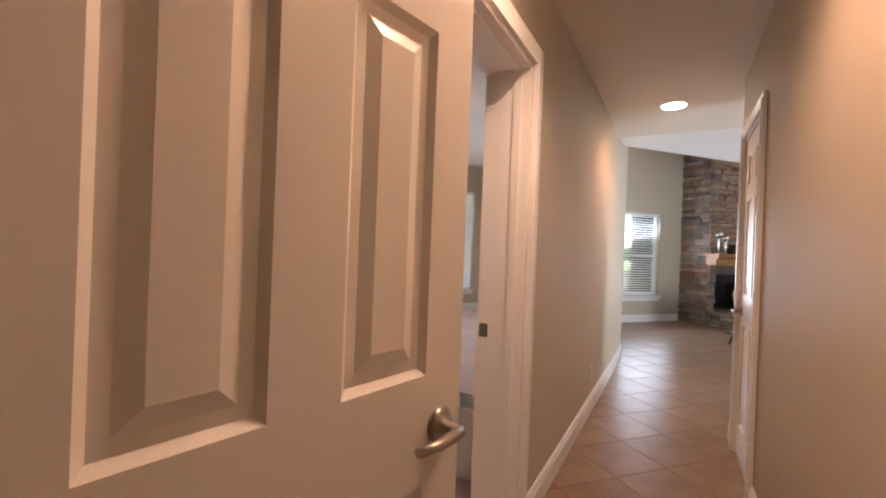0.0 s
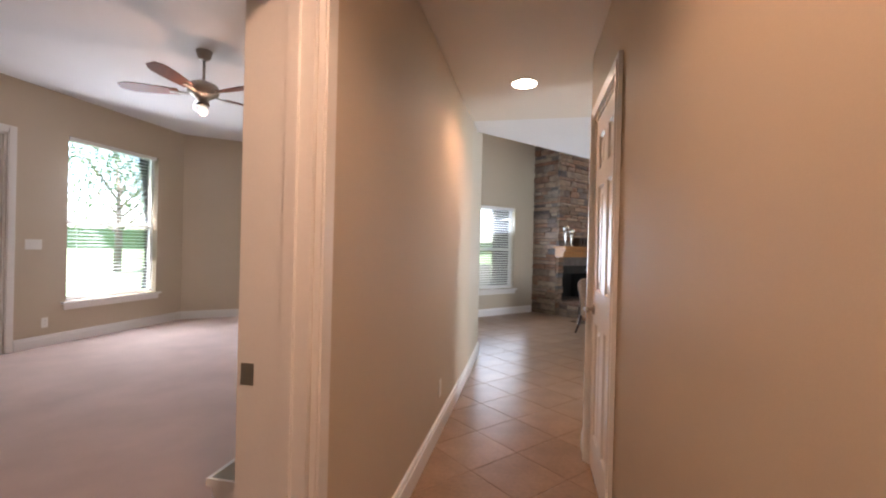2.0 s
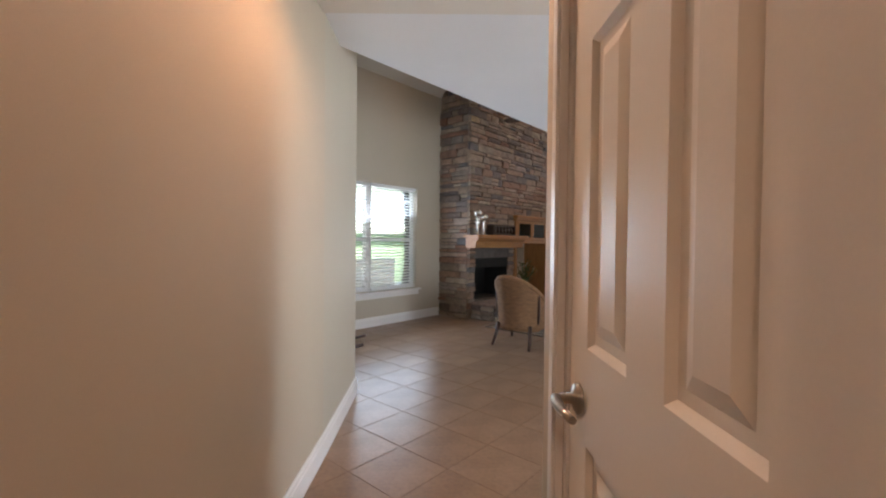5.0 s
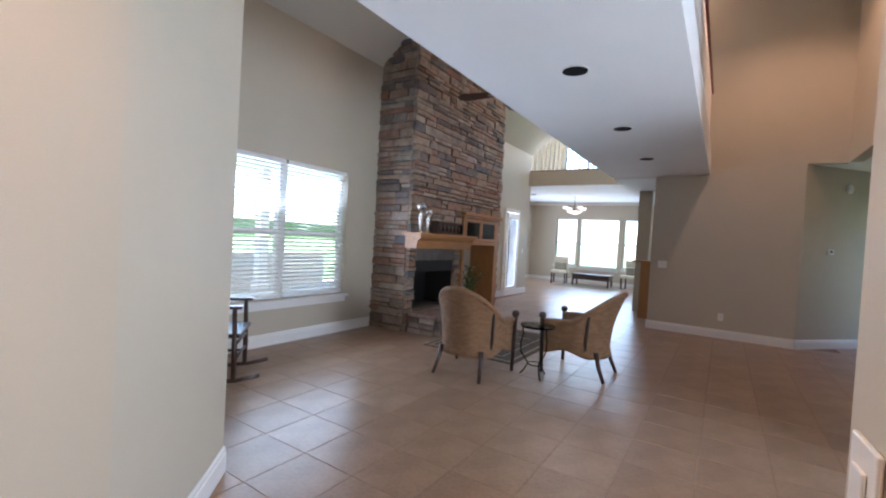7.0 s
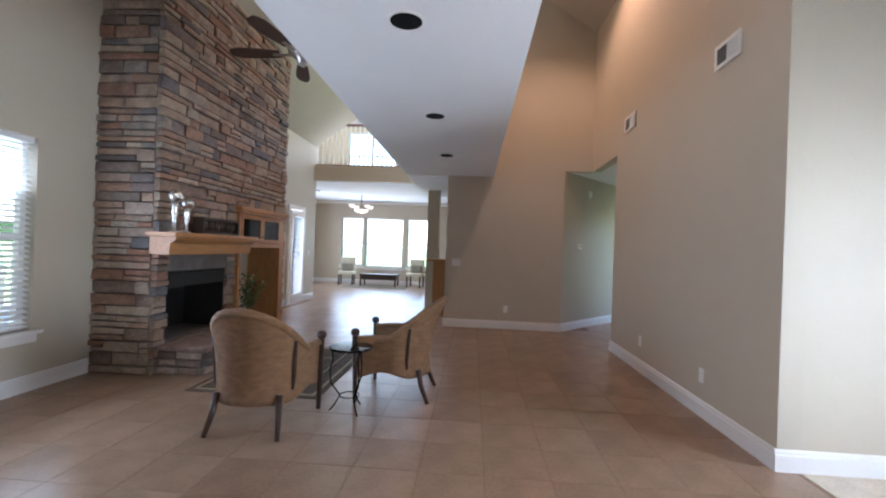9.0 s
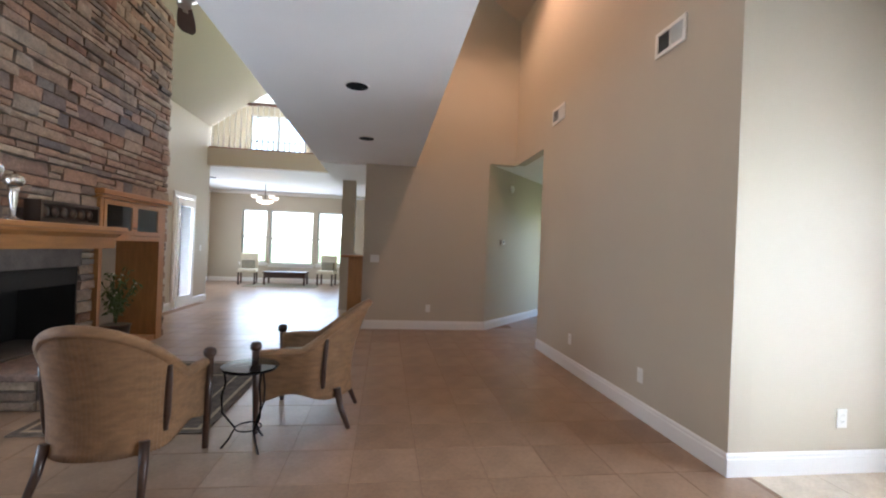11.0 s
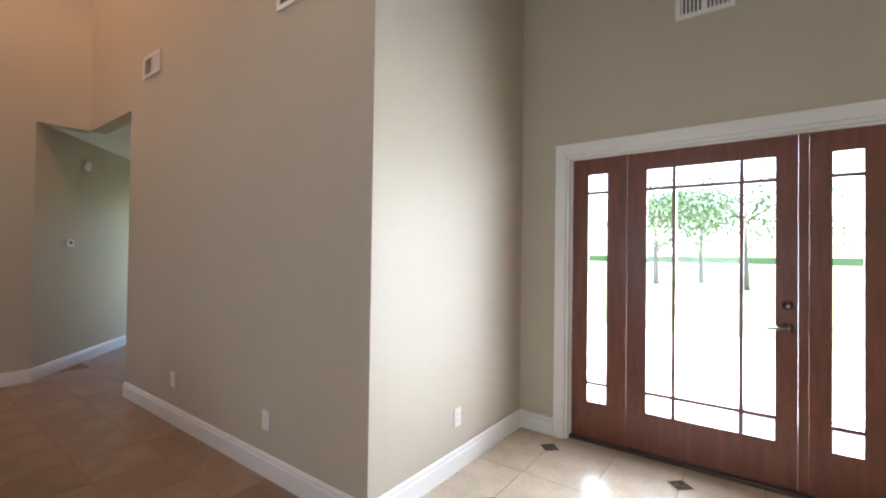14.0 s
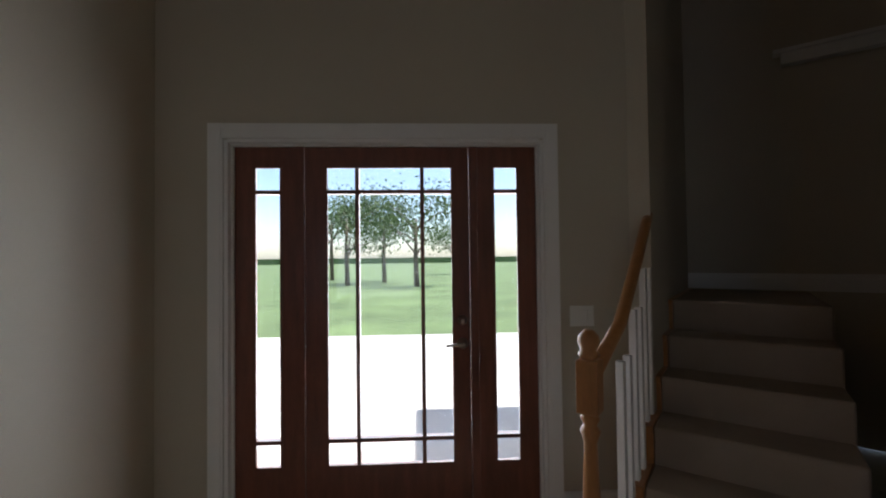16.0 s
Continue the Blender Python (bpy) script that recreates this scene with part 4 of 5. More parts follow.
part("back_panel", boxes((0.05, 0.46, 0.02, W - 0.13, 0.48, 1.22)), M_WALL, cb, "beige niche back")
part("back_panel", boxes((0.05, 0.3, 1.275, W - 0.13, 0.32, 1.64)), M_OAK, cb)
part("floor_panel", boxes((0.05, -0.02, 0.0, W - 0.13, 0.46, 0.06)), M_OAK, cb)
dw = (W - 0.18) / 2
for k in range(2):
    xx = 0.05 + k * dw
    d = part("door", boxes((xx + 0.003, -0.035, 1.28, xx + 0.05, -0.012, 1.64), (xx + dw - 0.05, -0.035, 1.28, xx + dw - 0.003, -0.012, 1.64), (xx + 0.05, -0.035, 1.28, xx + dw - 0.05, -0.012, 1.33), (xx + 0.05, -0.035, 1.59, xx + dw - 0.05, -0.012, 1.64)), M_OAK, cb)
    part("pane", boxes((xx + 0.05, -0.026, 1.33, xx + dw - 0.05, -0.022, 1.59)), M_SMOKE, d)
    part("knob", lathe([(0.006, 0), (0.012, 0.012), (0.008, 0.018)], 12, (xx + (dw - 0.025 if k == 0 else 0.025), -0.035, 1.36), (0, -1, 0)), M_BRONZE, d)

pl = thing("potted_plant", pose(10.35, SY - 0.02, 0.061), "leafy green plant with small white flowers in the niche", "plant")
part("pot", lathe([(0.09, 0), (0.12, 0.02), (0.14, 0.2), (0.15, 0.21), (0.135, 0.22)], 20, (0, 0.15, 0)), M_BRONZE, pl)
r2 = random.Random(3)
bm = bmesh.new()
fl_bm = bmesh.new()
for k in range(40):
    a, ln = r2.uniform(0, 6.28), r2.uniform(0.25, 0.62)
    lean = r2.uniform(0.05, 0.32)
    pts = [Vector((lean * t * t * math.cos(a) , 0.15 + lean * 0.5 * t * t * math.sin(a), 0.2 + ln * t)) for t in (0, 0.35, 0.7, 1)]
    add_tube(bm, pts, 0.0025, 4)
    for q in range(7):
        p = pts[1].lerp(pts[3], q / 6)
        s = r2.uniform(0.02, 0.045)
        mm = Matrix.Translation(p) @ Euler((r2.uniform(0, 6), r2.uniform(0, 6), r2.uniform(0, 6))).to_matrix().to_4x4()
        bm.faces.new([bm.verts.new(mm @ Vector(c)) for c in ((0, 0, 0), (s, s * 0.4, s * 0.1), (s * 2.2, 0, 0), (s, -s * 0.4, s * 0.1))])
    if k % 4 == 0:
        bmesh.ops.create_icosphere(fl_bm, subdivisions=1, radius=0.014, matrix=Matrix.Translation(pts[3]))
part("foliage", bm, M_LEAF, pl)
part("flowers", fl_bm, M_CREAM, pl, "small pale flowers")


# ---------------------------------------------------------------- living things
def wicker_chair(m):
    """Faces +x; floor at z = 0."""
    ch = thing("wicker_armchair", m, "tan woven wicker armchair with dark wooden legs and posts", "armchair", group="wicker armchairs")
    n, rows = 150, 14

    def plan(t):
        """t 0..1 from the front of one arm round the back to the other; x, y and how far into the back."""
        L1, R = 0.27, 0.30
        tot = 2 * L1 + math.pi * R
        s = t * tot
        if s < L1:
            return 0.27 - s, -0.305, 0.0, (0, -1)
        if s > tot - L1:
            return 0.27 - (tot - s), 0.305, 0.0, (0, 1)
        a = (s - L1) / R
        return -R * math.sin(a) * 1.05, -0.305 * math.cos(a), math.sin(a), (-math.sin(a), -math.cos(a))

    def rim(t):
        b = plan(t)[2]
        e = min(t, 1 - t)
        return 0.535 + 0.305 * (b ** 1.3) - 0.015 * max(0.0, 0.10 - e) / 0.10

    def hem(t):
        k = 2 * min(t, 1 - t)
        return 0.20 + 0.055 * math.sin(math.pi * min(1.0, k / 0.62)) ** 2 + 0.02 * max(0.0, k - 0.62)

    def surf(t, v, off=0.0):
        x, y, b, nn = plan(t)
        z0, z1 = hem(t), rim(t)
        z = z0 + (z1 - z0) * v
        flare = 0.12 * b * max(0.0, (z - 0.3) / 0.55) ** 1.2 + 0.02 * (1 - b) * v
        waist = -0.03 * b * math.sin(math.pi * v)
        return Vector((x + nn[0] * (flare + waist + off), y + nn[1] * (flare * 0.55 + off), z))

    bm = bmesh.new()
    outer = [[bm.verts.new(surf(i / n, j / rows, 0.004 * (1 if i % 2 else -1))) for j in range(rows + 1)] for i in range(n + 1)]
    inner = [[bm.verts.new(surf(i / n, j / rows, -0.028)) for j in range(rows + 1)] for i in range(n + 1)]
    for i in range(n):
        for j in range(rows):
            bm.faces.new((outer[i][j], outer[i + 1][j], outer[i + 1][j + 1], outer[i][j + 1])).smooth = True
            bm.faces.new((inner[i][j], inner[i][j + 1], inner[i + 1][j + 1], inner[i + 1][j])).smooth = True
        for j in (0, rows):
            bm.faces.new((outer[i][j], outer[i + 1][j], inner[i + 1][j], inner[i][j]))
    for i in (0, n):
        for j in range(rows):
            bm.faces.new((outer[i][j], outer[i][j + 1], inner[i][j + 1], inner[i][j]))
    part("woven_shell", bm, M_WICKER, ch)
    part("rolled_rim", tube([surf(i / 60, 1.0, -0.012) for i in range(61)], [0.026 + 0.002 * (i % 2) for i in range(61)], 10), M_WICKER, ch)
    part("front_apron", boxes((0.21, -0.30, 0.22, 0.235, 0.30, 0.36), bev=0.008), M_WICKER, ch)
    part("seat", boxes((-0.16, -0.26, 0.31, 0.21, 0.26, 0.36), bev=0.008), M_WICKER, ch)
    part("cushion", boxes((-0.14, -0.245, 0.361, 0.24, 0.245, 0.45), bev=0.03, seg=3), M_CUSHION, ch, "grey olive seat cushion")
    for sy in (-1, 1):
        part("front_post", tube([(0.265, sy * 0.318, 0.0), (0.272, sy * 0.322, 0.3), (0.28, sy * 0.322, 0.55)], [0.017, 0.022, 0.024], 10), M_DARKWOOD, ch)
        part("post_cap", lathe([(0.02, 0.548), (0.034, 0.557), (0.038, 0.58), (0.03, 0.602), (0.012, 0.61)], 14, (0.28, sy * 0.322, 0)), M_DARKWOOD, ch)
        part("back_leg", tube([(-0.24, sy * 0.215, 0.27), (-0.27, sy * 0.225, 0.14), (-0.33, sy * 0.245, 0.0)], [0.024, 0.021, 0.016], 10), M_DARKWOOD, ch)
        t0 = 0.5 + sy * 0.215
        part("back_splat", tube([surf(t0, v, 0.004) for v in (0.18, 0.35, 0.55, 0.75, 0.93)], [0.010, 0.017, 0.017, 0.016, 0.011], 8), M_DARKWOOD, ch)
    return ch


wicker_chair(pose(7.60, 5.355, 0, 0, 0, 2))
wicker_chair(pose(8.37, 4.53, 0, 0, 0, 88))

st = thing("side_table", pose(7.88, 4.80, 0), "small round glass-top side table on curved black wire legs", "side table")
part("tabletop", lathe([(0.165, 0.492), (0.170, 0.497), (0.165, 0.502)], 32), M_TABLEGLASS, st, "round glass top")
part("rim", tube([(0.155 * math.cos(i * 0.2094), 0.155 * math.sin(i * 0.2094), 0.486) for i in range(31)], 0.005, 6), M_BLACK, st)
part("shelf_ring", tube([(0.075 * math.cos(i * 0.2094), 0.075 * math.sin(i * 0.2094), 0.12) for i in range(31)], 0.004, 6), M_BLACK, st)
for k in range(3):
    a = radians(100 + 120 * k)
    part("leg", tube([(r * math.cos(a), r * math.sin(a), z) for r, z in ((0.15, 0.486), (0.135, 0.40), (0.155, 0.32), (0.15, 0.22), (0.075, 0.12), (0.11, 0.05), (0.15, 0.0))], 0.006, 6), M_BLACK, st)

rug = thing("area_rug", pose(8.06, 5.12, 0.001), "dark brown rug with a tan geometric border before the hearth", "rug")
part("rug_base", boxes((0, 0, 0, 1.75, 1.16, 0.010), bev=0.003), M_RUG, rug)
for s in ((0.05, 0.05, 1.70, 0.075), (0.05, 1.085, 1.70, 1.11), (0.05, 0.075, 0.075, 1.085), (1.675, 0.075, 1.70, 1.085), (0.2, 0.2, 1.55, 0.215), (0.2, 0.945, 1.55, 0.96), (0.2, 0.215, 0.215, 0.945), (0.55, 0.3, 0.57, 0.85), (0.9, 0.3, 0.92, 0.85), (1.25, 0.3, 1.27, 0.85), (0.3, 0.55, 1.45, 0.565)):
    part("stripe", boxes((s[0], s[1], 0.0101, s[2], s[3], 0.0125)), M_RUGLINE, rug)

rc = thing("rocking_chair", pose(5.86, 6.93, 0.0, 0, 0, -42), "dark wooden rocking chair by the window", "rocking chair")
for sy in (-0.24, 0.24):
    part("rocker", tube([(-0.46, sy, 0.09), (-0.25, sy, 0.035), (0.0, sy, 0.018), (0.25, sy, 0.035), (0.42, sy, 0.075)], 0.018, 8), M_DARKWOOD, rc)
    part("front_leg", tube([(0.22, sy, 0.03), (0.22, sy, 0.25), (0.21, sy, 0.62)], [0.018, 0.022, 0.018], 8), M_DARKWOOD, rc)
    part("back_post", tube([(-0.18, sy, 0.03), (-0.20, sy, 0.4), (-0.34, sy, 1.05)], [0.02, 0.022, 0.016], 8), M_DARKWOOD, rc)
    part("armrest", boxes((-0.26, sy - 0.035, 0.62, 0.27, sy + 0.035, 0.648), bev=0.01), M_DARKWOOD, rc)
    for z in (0.16, 0.28):
        part("side_stretcher", tube([(0.22, sy, z), (-0.19, sy, z)], 0.012, 8), M_DARKWOOD, rc)
part("seat", boxes((-0.2, -0.25, 0.385, 0.26, 0.25, 0.42), bev=0.012), M_DARKWOOD, rc)
for x, z in ((0.22, 0.2), (0.22, 0.32), (-0.19, 0.22)):
    part("stretcher", tube([(x, -0.24, z), (x, 0.24, z)], 0.012, 8), M_DARKWOOD, rc)
for z in (0.55, 0.72, 0.89, 1.02):
    x = -0.20 - 0.14 * (z - 0.4) / 0.65
    part("back_slat", boxes((x - 0.008, -0.23, z - 0.035, x + 0.008, 0.23, z + 0.035), bev=0.004), M_DARKWOOD, rc)


# ---------------------------------------------------------------- far room
def side_chair(m):
    c = thing("side_chair", m, "cream upholstered side chair with dark legs and a cushion", "chair", group="far room chairs")
    part("seat", boxes((-0.26, -0.26, 0.36, 0.26, 0.26, 0.46), bev=0.02), M_CREAM, c)
    part("backrest", boxes((0.18, -0.25, 0.461, 0.26, 0.25, 0.92), bev=0.025), M_CREAM, c)
    part("cushion", boxes((0.04, -0.19, 0.465, 0.175, 0.19, 0.72), bev=0.04), M_CUSHION, c, "olive scatter cushion")
    for x in (-0.22, 0.22):
        for y in (-0.22, 0.22):
            part("leg", boxes((x - 0.022, y - 0.022, 0, x + 0.022, y + 0.022, 0.36), bev=0.004), M_DARKWOOD, c)


side_chair(pose(18.55, 8.05, 0, 0, 0, 8))
side_chair(pose(18.75, 5.78, 0, 0, 0, -8))
ct = thing("coffee_table", pose(18.6, 6.95, 0), "low dark wooden coffee table under the window", "coffee table")
part("tabletop", boxes((-0.3, -0.62, 0.36, 0.3, 0.62, 0.40), bev=0.006), M_DARKWOOD, ct)
part("apron", boxes((-0.27, -0.59, 0.22, 0.27, 0.59, 0.359)), M_DARKWOOD, ct)
for x in (-0.26, 0.26):
    for y in (-0.57, 0.57):
        part("leg", boxes((x - 0.025, y - 0.025, 0, x + 0.025, y + 0.025, 0.22)), M_DARKWOOD, ct)
r3 = thing("far_rug", pose(18.2, 6.95, 0.001), "thin grey rug under the coffee table", "rug")
part("rug_base", boxes((-0.5, -1.0, 0, 0.7, 1.0, 0.01), bev=0.003), M_CUSHION, r3)
pf = thing("pendant_light", pose(17.3, 7.3, 2.3), "lit pendant light with pale glass bowls", "pendant light")
part("rod", tube([(0, 0, 0.1), (0, 0, 0.56)], 0.01), M_BRONZE, pf)
part("bowl", lathe([(0.03, 0), (0.16, 0.03), (0.23, 0.09), (0.235, 0.10)], 24), M_SHADE, pf, "frosted glass bowl, lit")
for k in range(4):
    a = radians(45 + 90 * k)
    part("arm", tube([(0, 0, 0.12), (0.2 * math.cos(a), 0.2 * math.sin(a), 0.10), (0.32 * math.cos(a), 0.32 * math.sin(a), 0.13)], 0.008), M_BRONZE, pf)
    part("shade", lathe([(0.03, 0), (0.07, 0.03), (0.085, 0.09)], 16, (0.32 * math.cos(a), 0.32 * math.sin(a), 0.135)), M_SHADE, pf)

lr = thing("loft_railing", pose(14.67, 5.06, 3.2), "loft railing with wooden rail and slim pale balusters", "railing")
part("top_rail", boxes((-0.035, 0, 0.96, 0.035, 2.68, 1.01), bev=0.01), M_MAHOG, lr)
part("bottom_rail", boxes((-0.04, 0, 0.001, 0.04, 2.68, 0.03)), M_MAHOG, lr)
me = mesh_of("baluster", lathe([(0.018, 0), (0.018, 0.2), (0.011, 0.24), (0.014, 0.6), (0.010, 0.93)], 8), M_TRIM)
for k in range(24):
    part("baluster", me, M_TRIM, lr, m=pose(0, 0.06 + k * 0.112, 0.03))

br = thing("bridge_railing", pose(5.6, 3.64, CEIL + 0.32), "bridge railing with wooden rails and slim pale balusters", "railing")
part("top_rail", boxes((0, -0.035, 0.93, 6.1, 0.035, 0.98), bev=0.01), M_MAHOG, br)
part("bottom_rail", boxes((0, -0.03, 0.001, 6.1, 0.03, 0.03)), M_MAHOG, br)
for k in range(50):
    part("baluster", me, M_TRIM, br, m=pose(0.1 + k * 0.12, 0, 0.03))

# ---------------------------------------------------------------- stairs
SA = Vector((-0.616, -0.788, 0)).normalized()
SW = Vector((0.788, -0.616, 0)).normalized()


def sp(q, w, z=0.0):
    p = SA * q + SW * w
    return Vector((p.x, p.y, z))


stairs = thing("staircase", None, "carpeted staircase with oak treads ends", "stairs", kind="structure")
W0, W1 = 2.62, 3.50
SM = Matrix.Identity(4)
SM.col[0], SM.col[1], SM.col[2] = (*SA, 0), (*-SW, 0), (0, 0, 1, 0)
for k in range(1, 7):
    q0 = -2.86 + 0.26 * (k - 5)
    end = q0 + 0.27 if k < 6 else q0 + 1.25
    part("step", boxes((q0, -W1 + 0.09, 0, end + (0.3 if k < 6 else 0), -W0, 0.19 * k), bev=0.012), M_STAIRCARPET, stairs, m=SM)
    part("tread_end", boxes((q0 - 0.02, -W1 - 0.02, 0.19 * k - 0.035, end, -W1 + 0.088, 0.19 * k + 0.002), bev=0.006), M_OAK, stairs, "oak tread end", m=SM)
    part("stringer", boxes((q0, -W1 - (0.05 if k > 5 else 0), 0, end, -W1 + 0.088, 0.19 * k - 0.036)), M_OAK, stairs, m=SM)
rl = thing("stair_railing", None, "oak handrail and turned newel with white balusters on the stairs", "railing")
NX, NY = 5.36, 1.25
nq, nw = Vector((NX, NY, 0)).dot(SA), 3.454
part("newel", lathe([(0.036, 0), (0.036, 0.28), (0.024, 0.30), (0.034, 0.33), (0.021, 0.37), (0.029, 0.62), (0.022, 0.80), (0.034, 0.84), (0.022, 0.86), (0.032, 0.88), (0.024, 0.90)], 20, sp(nq, nw)), M_OAKV, rl, "turned oak newel post")
part("newel_head", boxes((nq - 0.037, -nw - 0.037, 0.90, nq + 0.037, -nw + 0.037, 1.08), bev=0.006), M_OAKV, rl, m=SM)
part("newel_cap", lathe([(0.024, 1.08), (0.037, 1.095), (0.027, 1.112), (0.037, 1.14), (0.034, 1.16), (0.016, 1.18)], 20, sp(nq, nw)), M_OAKV, rl)
part("handrail", tube([sp(nq + 0.04, nw, 1.02), sp(-3.85, nw, 1.14), sp(-3.5, nw, 1.39), sp(-3.22, nw, 1.60), sp(-3.14, nw, 1.66)], 0.028, 10), M_OAK, rl)
me = mesh_of("baluster", boxes((-0.016, -0.016, 0, 0.016, 0.016, 0.62)), M_TRIM)
for k in range(1, 6):
    for o in (0.05, 0.18):
        q = -2.86 + 0.26 * (k - 5) + o
        part("baluster", me, M_TRIM, rl, m=Matrix.Translation(sp(q, nw, 0.19 * k + 0.002)) @ pose(0, 0, 0, 0, 0, 45) @ Matrix.Diagonal((1, 1, 1.28, 1)))
a, b = sp(-3.19, 3.556), sp(-1.40, 3.556)
wall("wall_stair_left", (a.x, a.y), (b.x, b.y), H, 0.12)
wall("wall_stair_back", (sp(-1.40, 1.7).x, sp(-1.40, 1.7).y), (sp(-1.40, 3.67).x, sp(-1.40, 3.67).y), H, 0.12)
wall("wall_stair_right", (4.26, 1.4), (sp(-1.40, 1.7).x, sp(-1.40, 1.7).y), H, 0.12)
skirting((sp(-1.40, 1.7).x, sp(-1.40, 1.7).y), (sp(-1.40, 3.556).x, sp(-1.40, 3.556).y), 1.142)
skirting((sp(-1.40, 3.556).x, sp(-1.40, 3.556).y), (sp(-2.6, 3.556).x, sp(-2.6, 3.556).y), 1.142)
solid("trim_stair_ledge", boxes((-1.48, -2.75, 2.93, -1.402, -1.7, 3.02), (-1.50, -2.8, 3.02, -1.402, -1.7, 3.05)), M_TRIM, "white wooden ledge high in the stairwell", "ledge", "structure", m=SM)
ur = thing("upper_stair_railing", None, "upper stair flight post with white balusters in the dark", "railing")
part("newel", boxes((-2.56, -2.34, 1.142, -2.48, -2.26, 2.35), bev=0.006), M_DARKWOOD, ur, m=SM)
for k in range(5):
    part("baluster", boxes((-2.535, -2.20 + 0.13 * k, 1.142 + 0.12 * k, -2.505, -2.17 + 0.13 * k, 2.05 + 0.12 * k)), M_TRIM, ur, m=SM)

# ---------------------------------------------------------------- bedroom bin
bn = thing("waste_bin", pose(hp(3.72, 1.06).x, hp(3.72, 1.06).y, 0.005, 0, 0, 41.5), "white plastic waste bin on the carpet", "bin")
bm = bmesh.new()
lv = [(0.10, 0.0), (0.135, 0.37), (0.148, 0.372), (0.148, 0.40), (0.135, 0.40), (0.095, 0.012)]
rings = [[bm.verts.new((sx * r * 0.8, sy * r * 1.1, z)) for sx, sy in ((-1, -1), (1, -1), (1, 1), (-1, 1))] for r, z in lv]
for p, q in zip(rings, rings[1:]):
    for i in range(4):
        bm.faces.new((p[i], p[(i + 1) % 4], q[(i + 1) % 4], q[i]))
bm.faces.new(rings[0][::-1]), bm.faces.new(rings[-1])
part("bucket", bm, M_PLASTIC, bn)


# ---------------------------------------------------------------- outside
def tree(x, y, h, spread, seed):
    r = random.Random(seed)
    t = thing("tree", pose(x, y, -0.165), "leafy green garden tree standing on the lawn", "tree", group="garden trees")
    bm = bmesh.new()
    add_tube(bm, [(0, 0, 0), (0.05, 0.03, h * 0.3), (0, 0.1, h * 0.7)], [0.17, 0.13, 0.05], 8)
    tips = []
    for k in range(9):
        a = r.uniform(0, 6.28)
        z0 = h * r.uniform(0.28, 0.6)
        tip = Vector((spread * r.uniform(0.4, 0.8) * math.cos(a), spread * r.uniform(0.4, 0.8) * math.sin(a), z0 + h * r.uniform(0.1, 0.35)))
        add_tube(bm, [(0, 0, z0), tip * 0.5 + Vector((0, 0, z0 * 0.5 + 0.1)), tip], [0.06, 0.04, 0.015], 6)
        tips.append(tip)
    part("trunk", bm, M_BARK, t)
    verts, faces = [], []
    for k in range(2600):
        c = r.choice(tips)
        p = c + Vector((r.gauss(0, spread * 0.26), r.gauss(0, spread * 0.26), r.gauss(0, h * 0.09)))
        e = Euler((r.uniform(0, 6.3), r.uniform(0, 6.3), r.uniform(0, 6.3)))
        s = r.uniform(0.06, 0.13)
        i = len(verts)
        for q in ((-s, 0, 0), (0, s * 0.5, 0.02), (s, 0, 0), (0, -s * 0.5, 0.02)):
            v = Vector(q)
            v.rotate(e)
            verts.append(tuple(p + v))
        faces.append((i, i + 1, i + 2, i + 3))
    me = bpy.data.meshes.new("crown")
    me.from_pydata(verts, [], faces)
    me.materials.append(M_TREELEAF)
    part("crown", me, M_TREELEAF, t)


for i, (x, y, h, s) in enumerate(((6.3, -22.0, 5.6, 2.6), (8.6, -27.0, 6.4, 3.0), (10.6, -24.0, 6, 2.6), (13.0, -31, 7.5, 3.2), (2.6, -40, 6, 2.8), (6.2, 16.5, 4.6, 2.4), (9.3, 17.5, 5, 2.6), (1.5, 25, 6, 3.0), (13, 26, 7, 3.2), (-3.5, 20, 6, 2.8))):
    tree(x, y, h, s, 40 + i)
solid("backdrop", boxes((-200, -161, -0.2, 200, -160, 2.0), (-160, 89, -0.2, 160, 90, 3.2)), M_TREELEAF, "distant green woods", "woods", "structure")
for x in (5.2, 9.4):
    pp = thing("porch_post", pose(x, 11.6, -0.03), "white square porch post", "post", group="porch posts")
    part("shaft", boxes((-0.1, -0.1, 0.2, 0.1, 0.1, 2.6), bev=0.005), M_TRIM, pp)
    part("base", boxes((-0.13, -0.13, 0, 0.13, 0.13, 0.2), bev=0.005), M_TRIM, pp)
solid("porch_roof", boxes((5.6, 7.66, 2.58, 11.4, 12.4, 2.8)), M_TRIM, "white porch ceiling outside the window", "porch roof", "structure")
solid("porch_wall", boxes((5.6, 11.9, -0.03, 11.4, 12.1, 0.75)), M_CONCRETE, "low pale porch wall", "low wall", "structure")

# ---------------------------------------------------------------- tile pieces
P = 0.38
TG = 0.0022


def tile_mesh(mat_):
    bm = bmesh.new()
    hs = P / 2 - TG
    lo = [bm.verts.new((sx * hs, sy * hs, -0.004)) for sx, sy in ((-1, -1), (1, -1), (1, 1), (-1, 1))]
    md = [bm.verts.new((sx * hs, sy * hs, -0.0008)) for sx, sy in ((-1, -1), (1, -1), (1, 1), (-1, 1))]
    hs -= 0.002
    hi = [bm.verts.new((sx * hs, sy * hs, 0)) for sx, sy in ((-1, -1), (1, -1), (1, 1), (-1, 1))]
    for p, q in ((lo, md), (md, hi)):
        for i in range(4):
            bm.faces.new((p[i], p[(i + 1) % 4], q[(i + 1) % 4], q[i]))
    bm.faces.new(hi)
    return mesh_of("tile", bm, mat_)


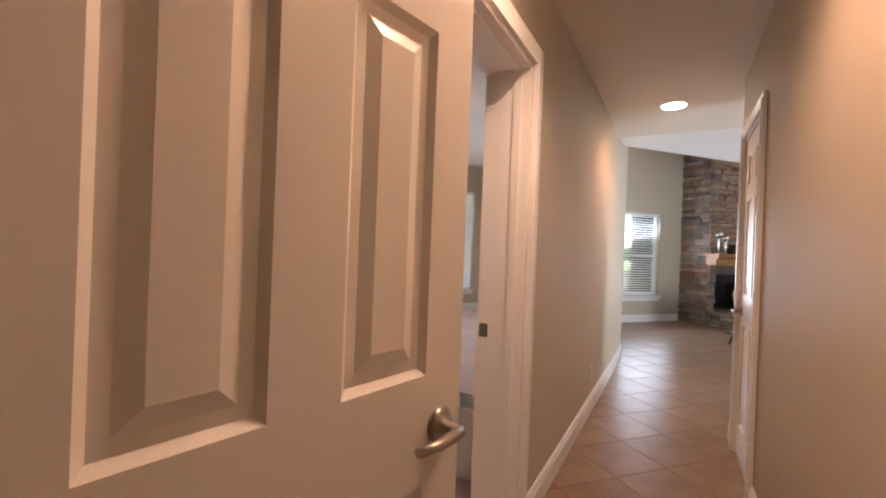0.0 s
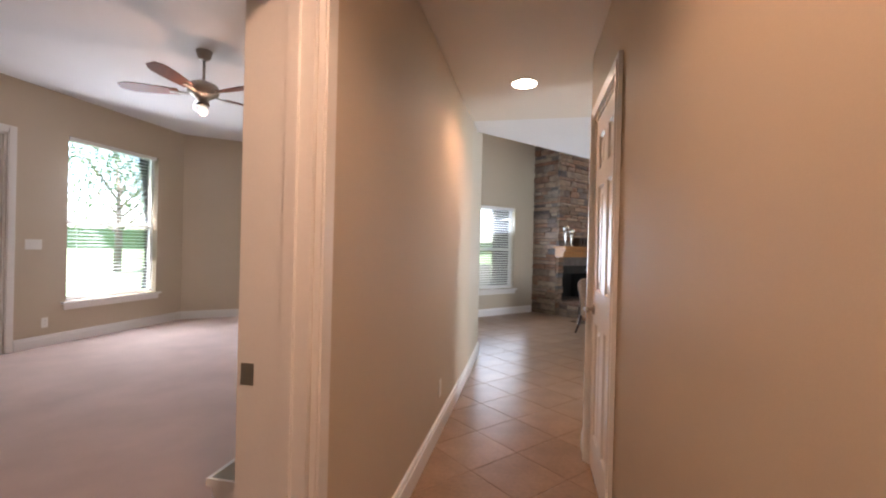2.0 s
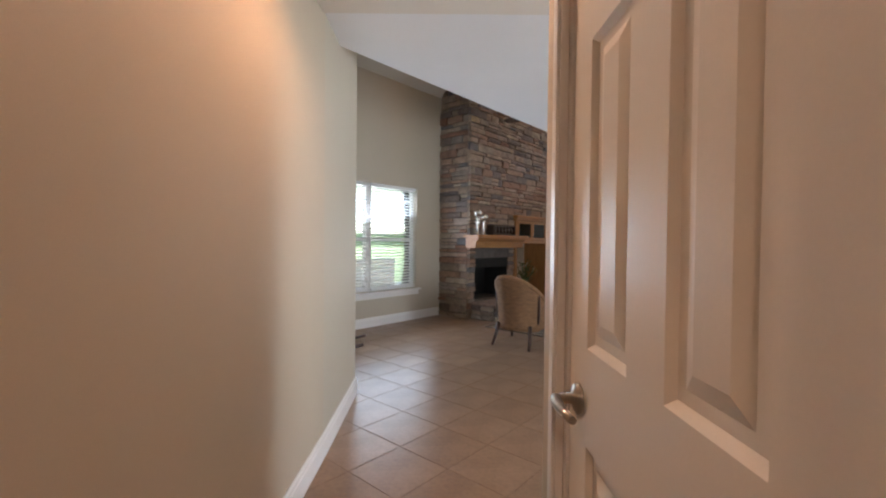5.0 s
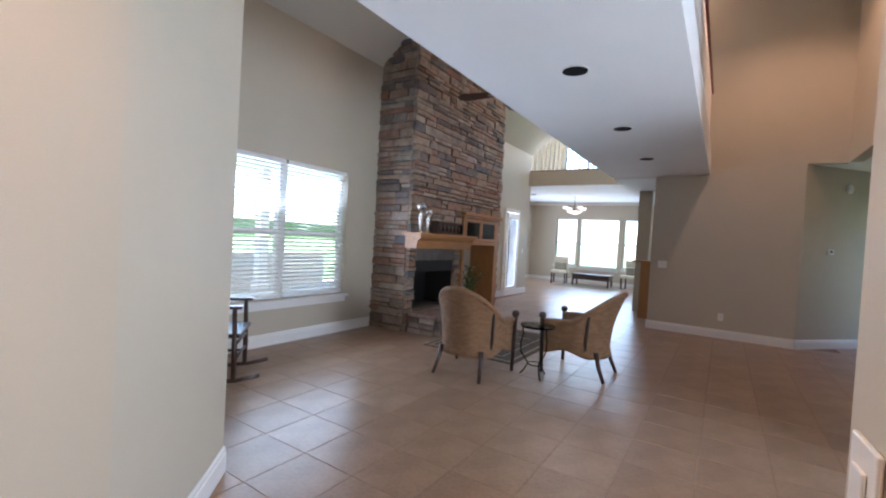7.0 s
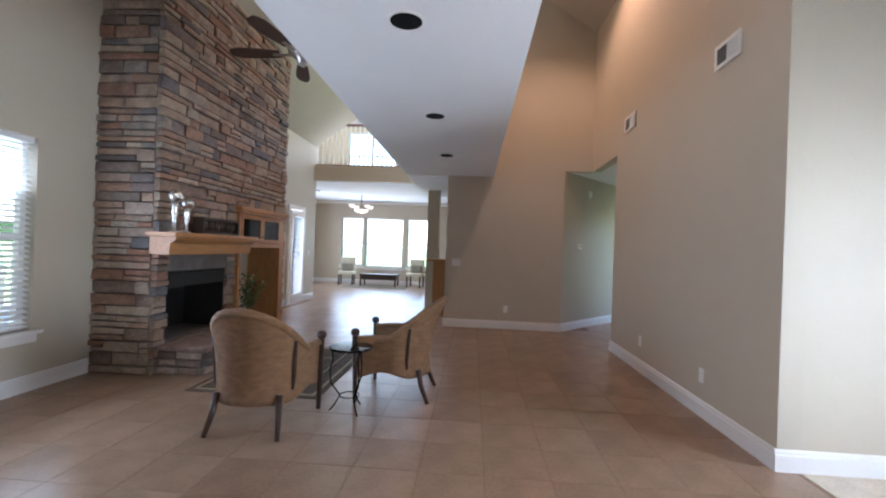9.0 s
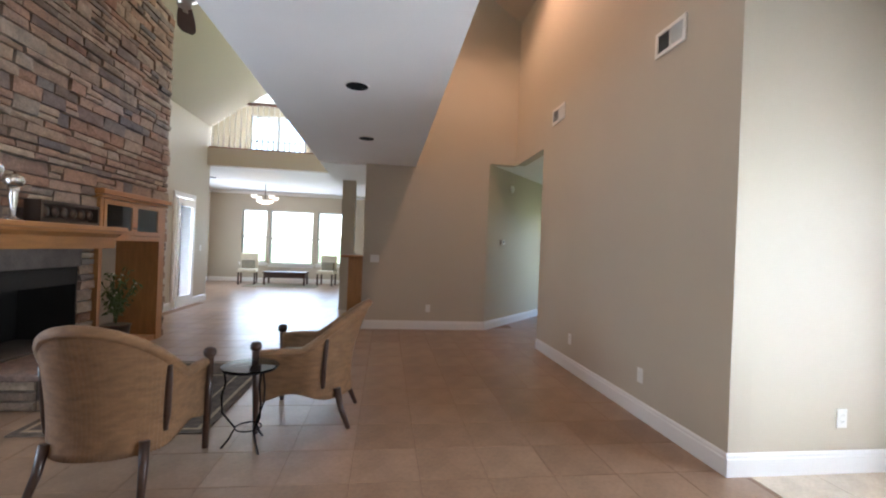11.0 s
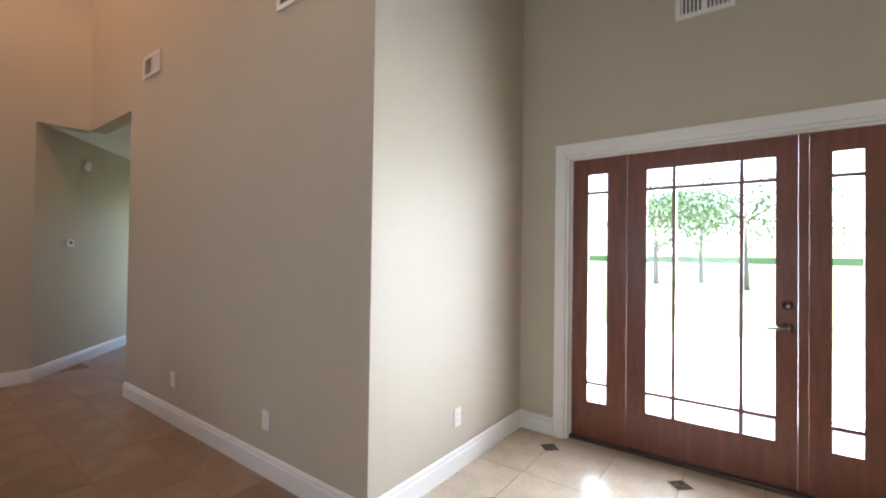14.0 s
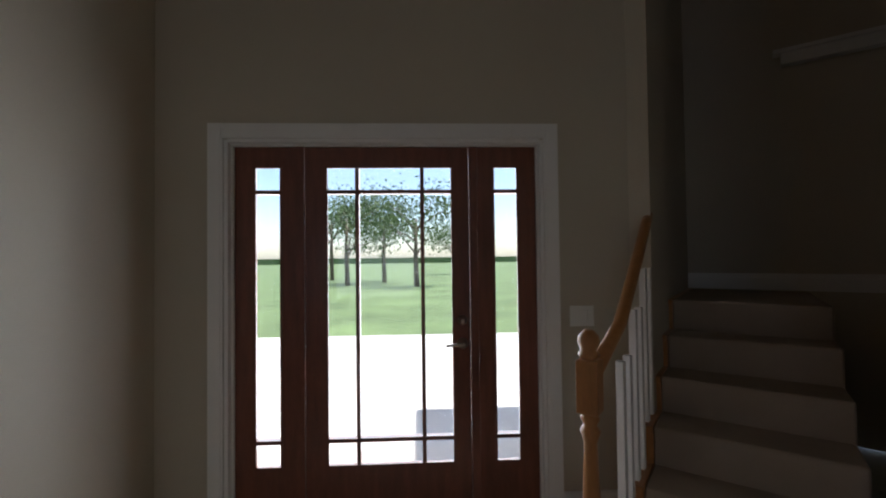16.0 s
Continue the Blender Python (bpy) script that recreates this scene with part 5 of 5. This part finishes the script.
near = tile_mesh(M_TILE)
spots = []
gx0, gy0 = 7.04, 3.765
for i in range(-18, 34):
    for j in range(-11, 16):
        x, y = gx0 + (i + 0.5) * P, gy0 + (j + 0.5) * P
        hs, hd = x * U.x + y * U.y, x * N.x + y * N.y
        hall = -0.7 < hs < 7.5 and -0.5 < hd < 0.86
        room = x > 4.2 and 1.7 < y < 7.65 and hd < 0.86 + max(0, hs - 7.0) * 9 or (x > 14.3 and 4.0 < y < 9.6)
        room = room and not (x > 8.6 and y > 7.0 and x < 11) and x < 19.6
        left = x > 4.3 and y > 5.3 and y < 7.65 and x < 8.8 and hs > 7.2
        passage = 10.3 < x < 13.9 and -0.3 < y <= 1.7
        if x > XB and y < 4.2 and not passage:
            room = x < 11.95
        if hall or room or left or passage:
            spots.append((x, y))
spots.sort(key=lambda p: (p[0] - 6.0) ** 2 * 0.8 + (p[1] - 4.0) ** 2)
for x, y in spots[:300]:
    part("tile", near, M_TILE, floor, m=Matrix.Translation((x, y, 0)))
vs, fs = [], []
tm = tile_mesh(M_TILE_FAR)
for x, y in spots[300:]:
    o = len(vs)
    vs += [(v.co.x + x, v.co.y + y, v.co.z) for v in tm.vertices]
    fs += [tuple(o + i for i in f.vertices) for f in tm.polygons]
bpy.data.meshes.remove(tm)
me = bpy.data.meshes.new("tile_field")
me.from_pydata(vs, [], fs)
me.materials.append(M_TILE_FAR)
tagged(part("tile_field", me, M_TILE_FAR, floor), kind="stuff")
# entry floor of pale stone with clipped corners and dark inlays
EP = 0.43
ent = thing("floor_entry", None, "pale polished stone entry tiles with small dark inlays", "floor", kind="structure")
part("bed", boxes((3.6, YF - 0.3, -0.006, XE, 1.70, -0.0035)), M_GROUT, ent)
bm = bmesh.new()
hs, c = EP / 2 - 0.002, 0.0
pts = ((-hs, -hs), (hs, -hs), (hs, hs), (-hs, hs))
lo, hi = [[bm.verts.new((x, y, z)) for x, y in pts] for z in (-0.003, 0.0008)]
bm.faces.new(hi)
for i in range(4):
    bm.faces.new((lo[i], lo[(i + 1) % 4], hi[(i + 1) % 4], hi[i]))
et = mesh_of("tile", bm, M_ENTRY)
inl = mesh_of("inlay", boxes((-0.05, -0.05, 0.0009, 0.05, 0.05, 0.0022)), M_INLAY)
for i in range(-8, 1):
    for j in range(-1, 4):
        x, y = 7.02 + (i + 0.5) * 0.405, 0.545 + (j + 0.5) * EP
        if y < 1.8 and x < XE:
            part("tile", et, M_ENTRY, ent, m=Matrix.Translation((x, y, 0)) @ Matrix.Diagonal((0.405 / EP, 1, 1, 1)))
for i in range(-2, 1):
    for j in range(0, 2):
        part("inlay", inl, M_INLAY, ent, "dark mosaic inlay", m=pose(7.02 + i * 0.81, 0.545 + j * 0.86, 0, 0, 0, 45))
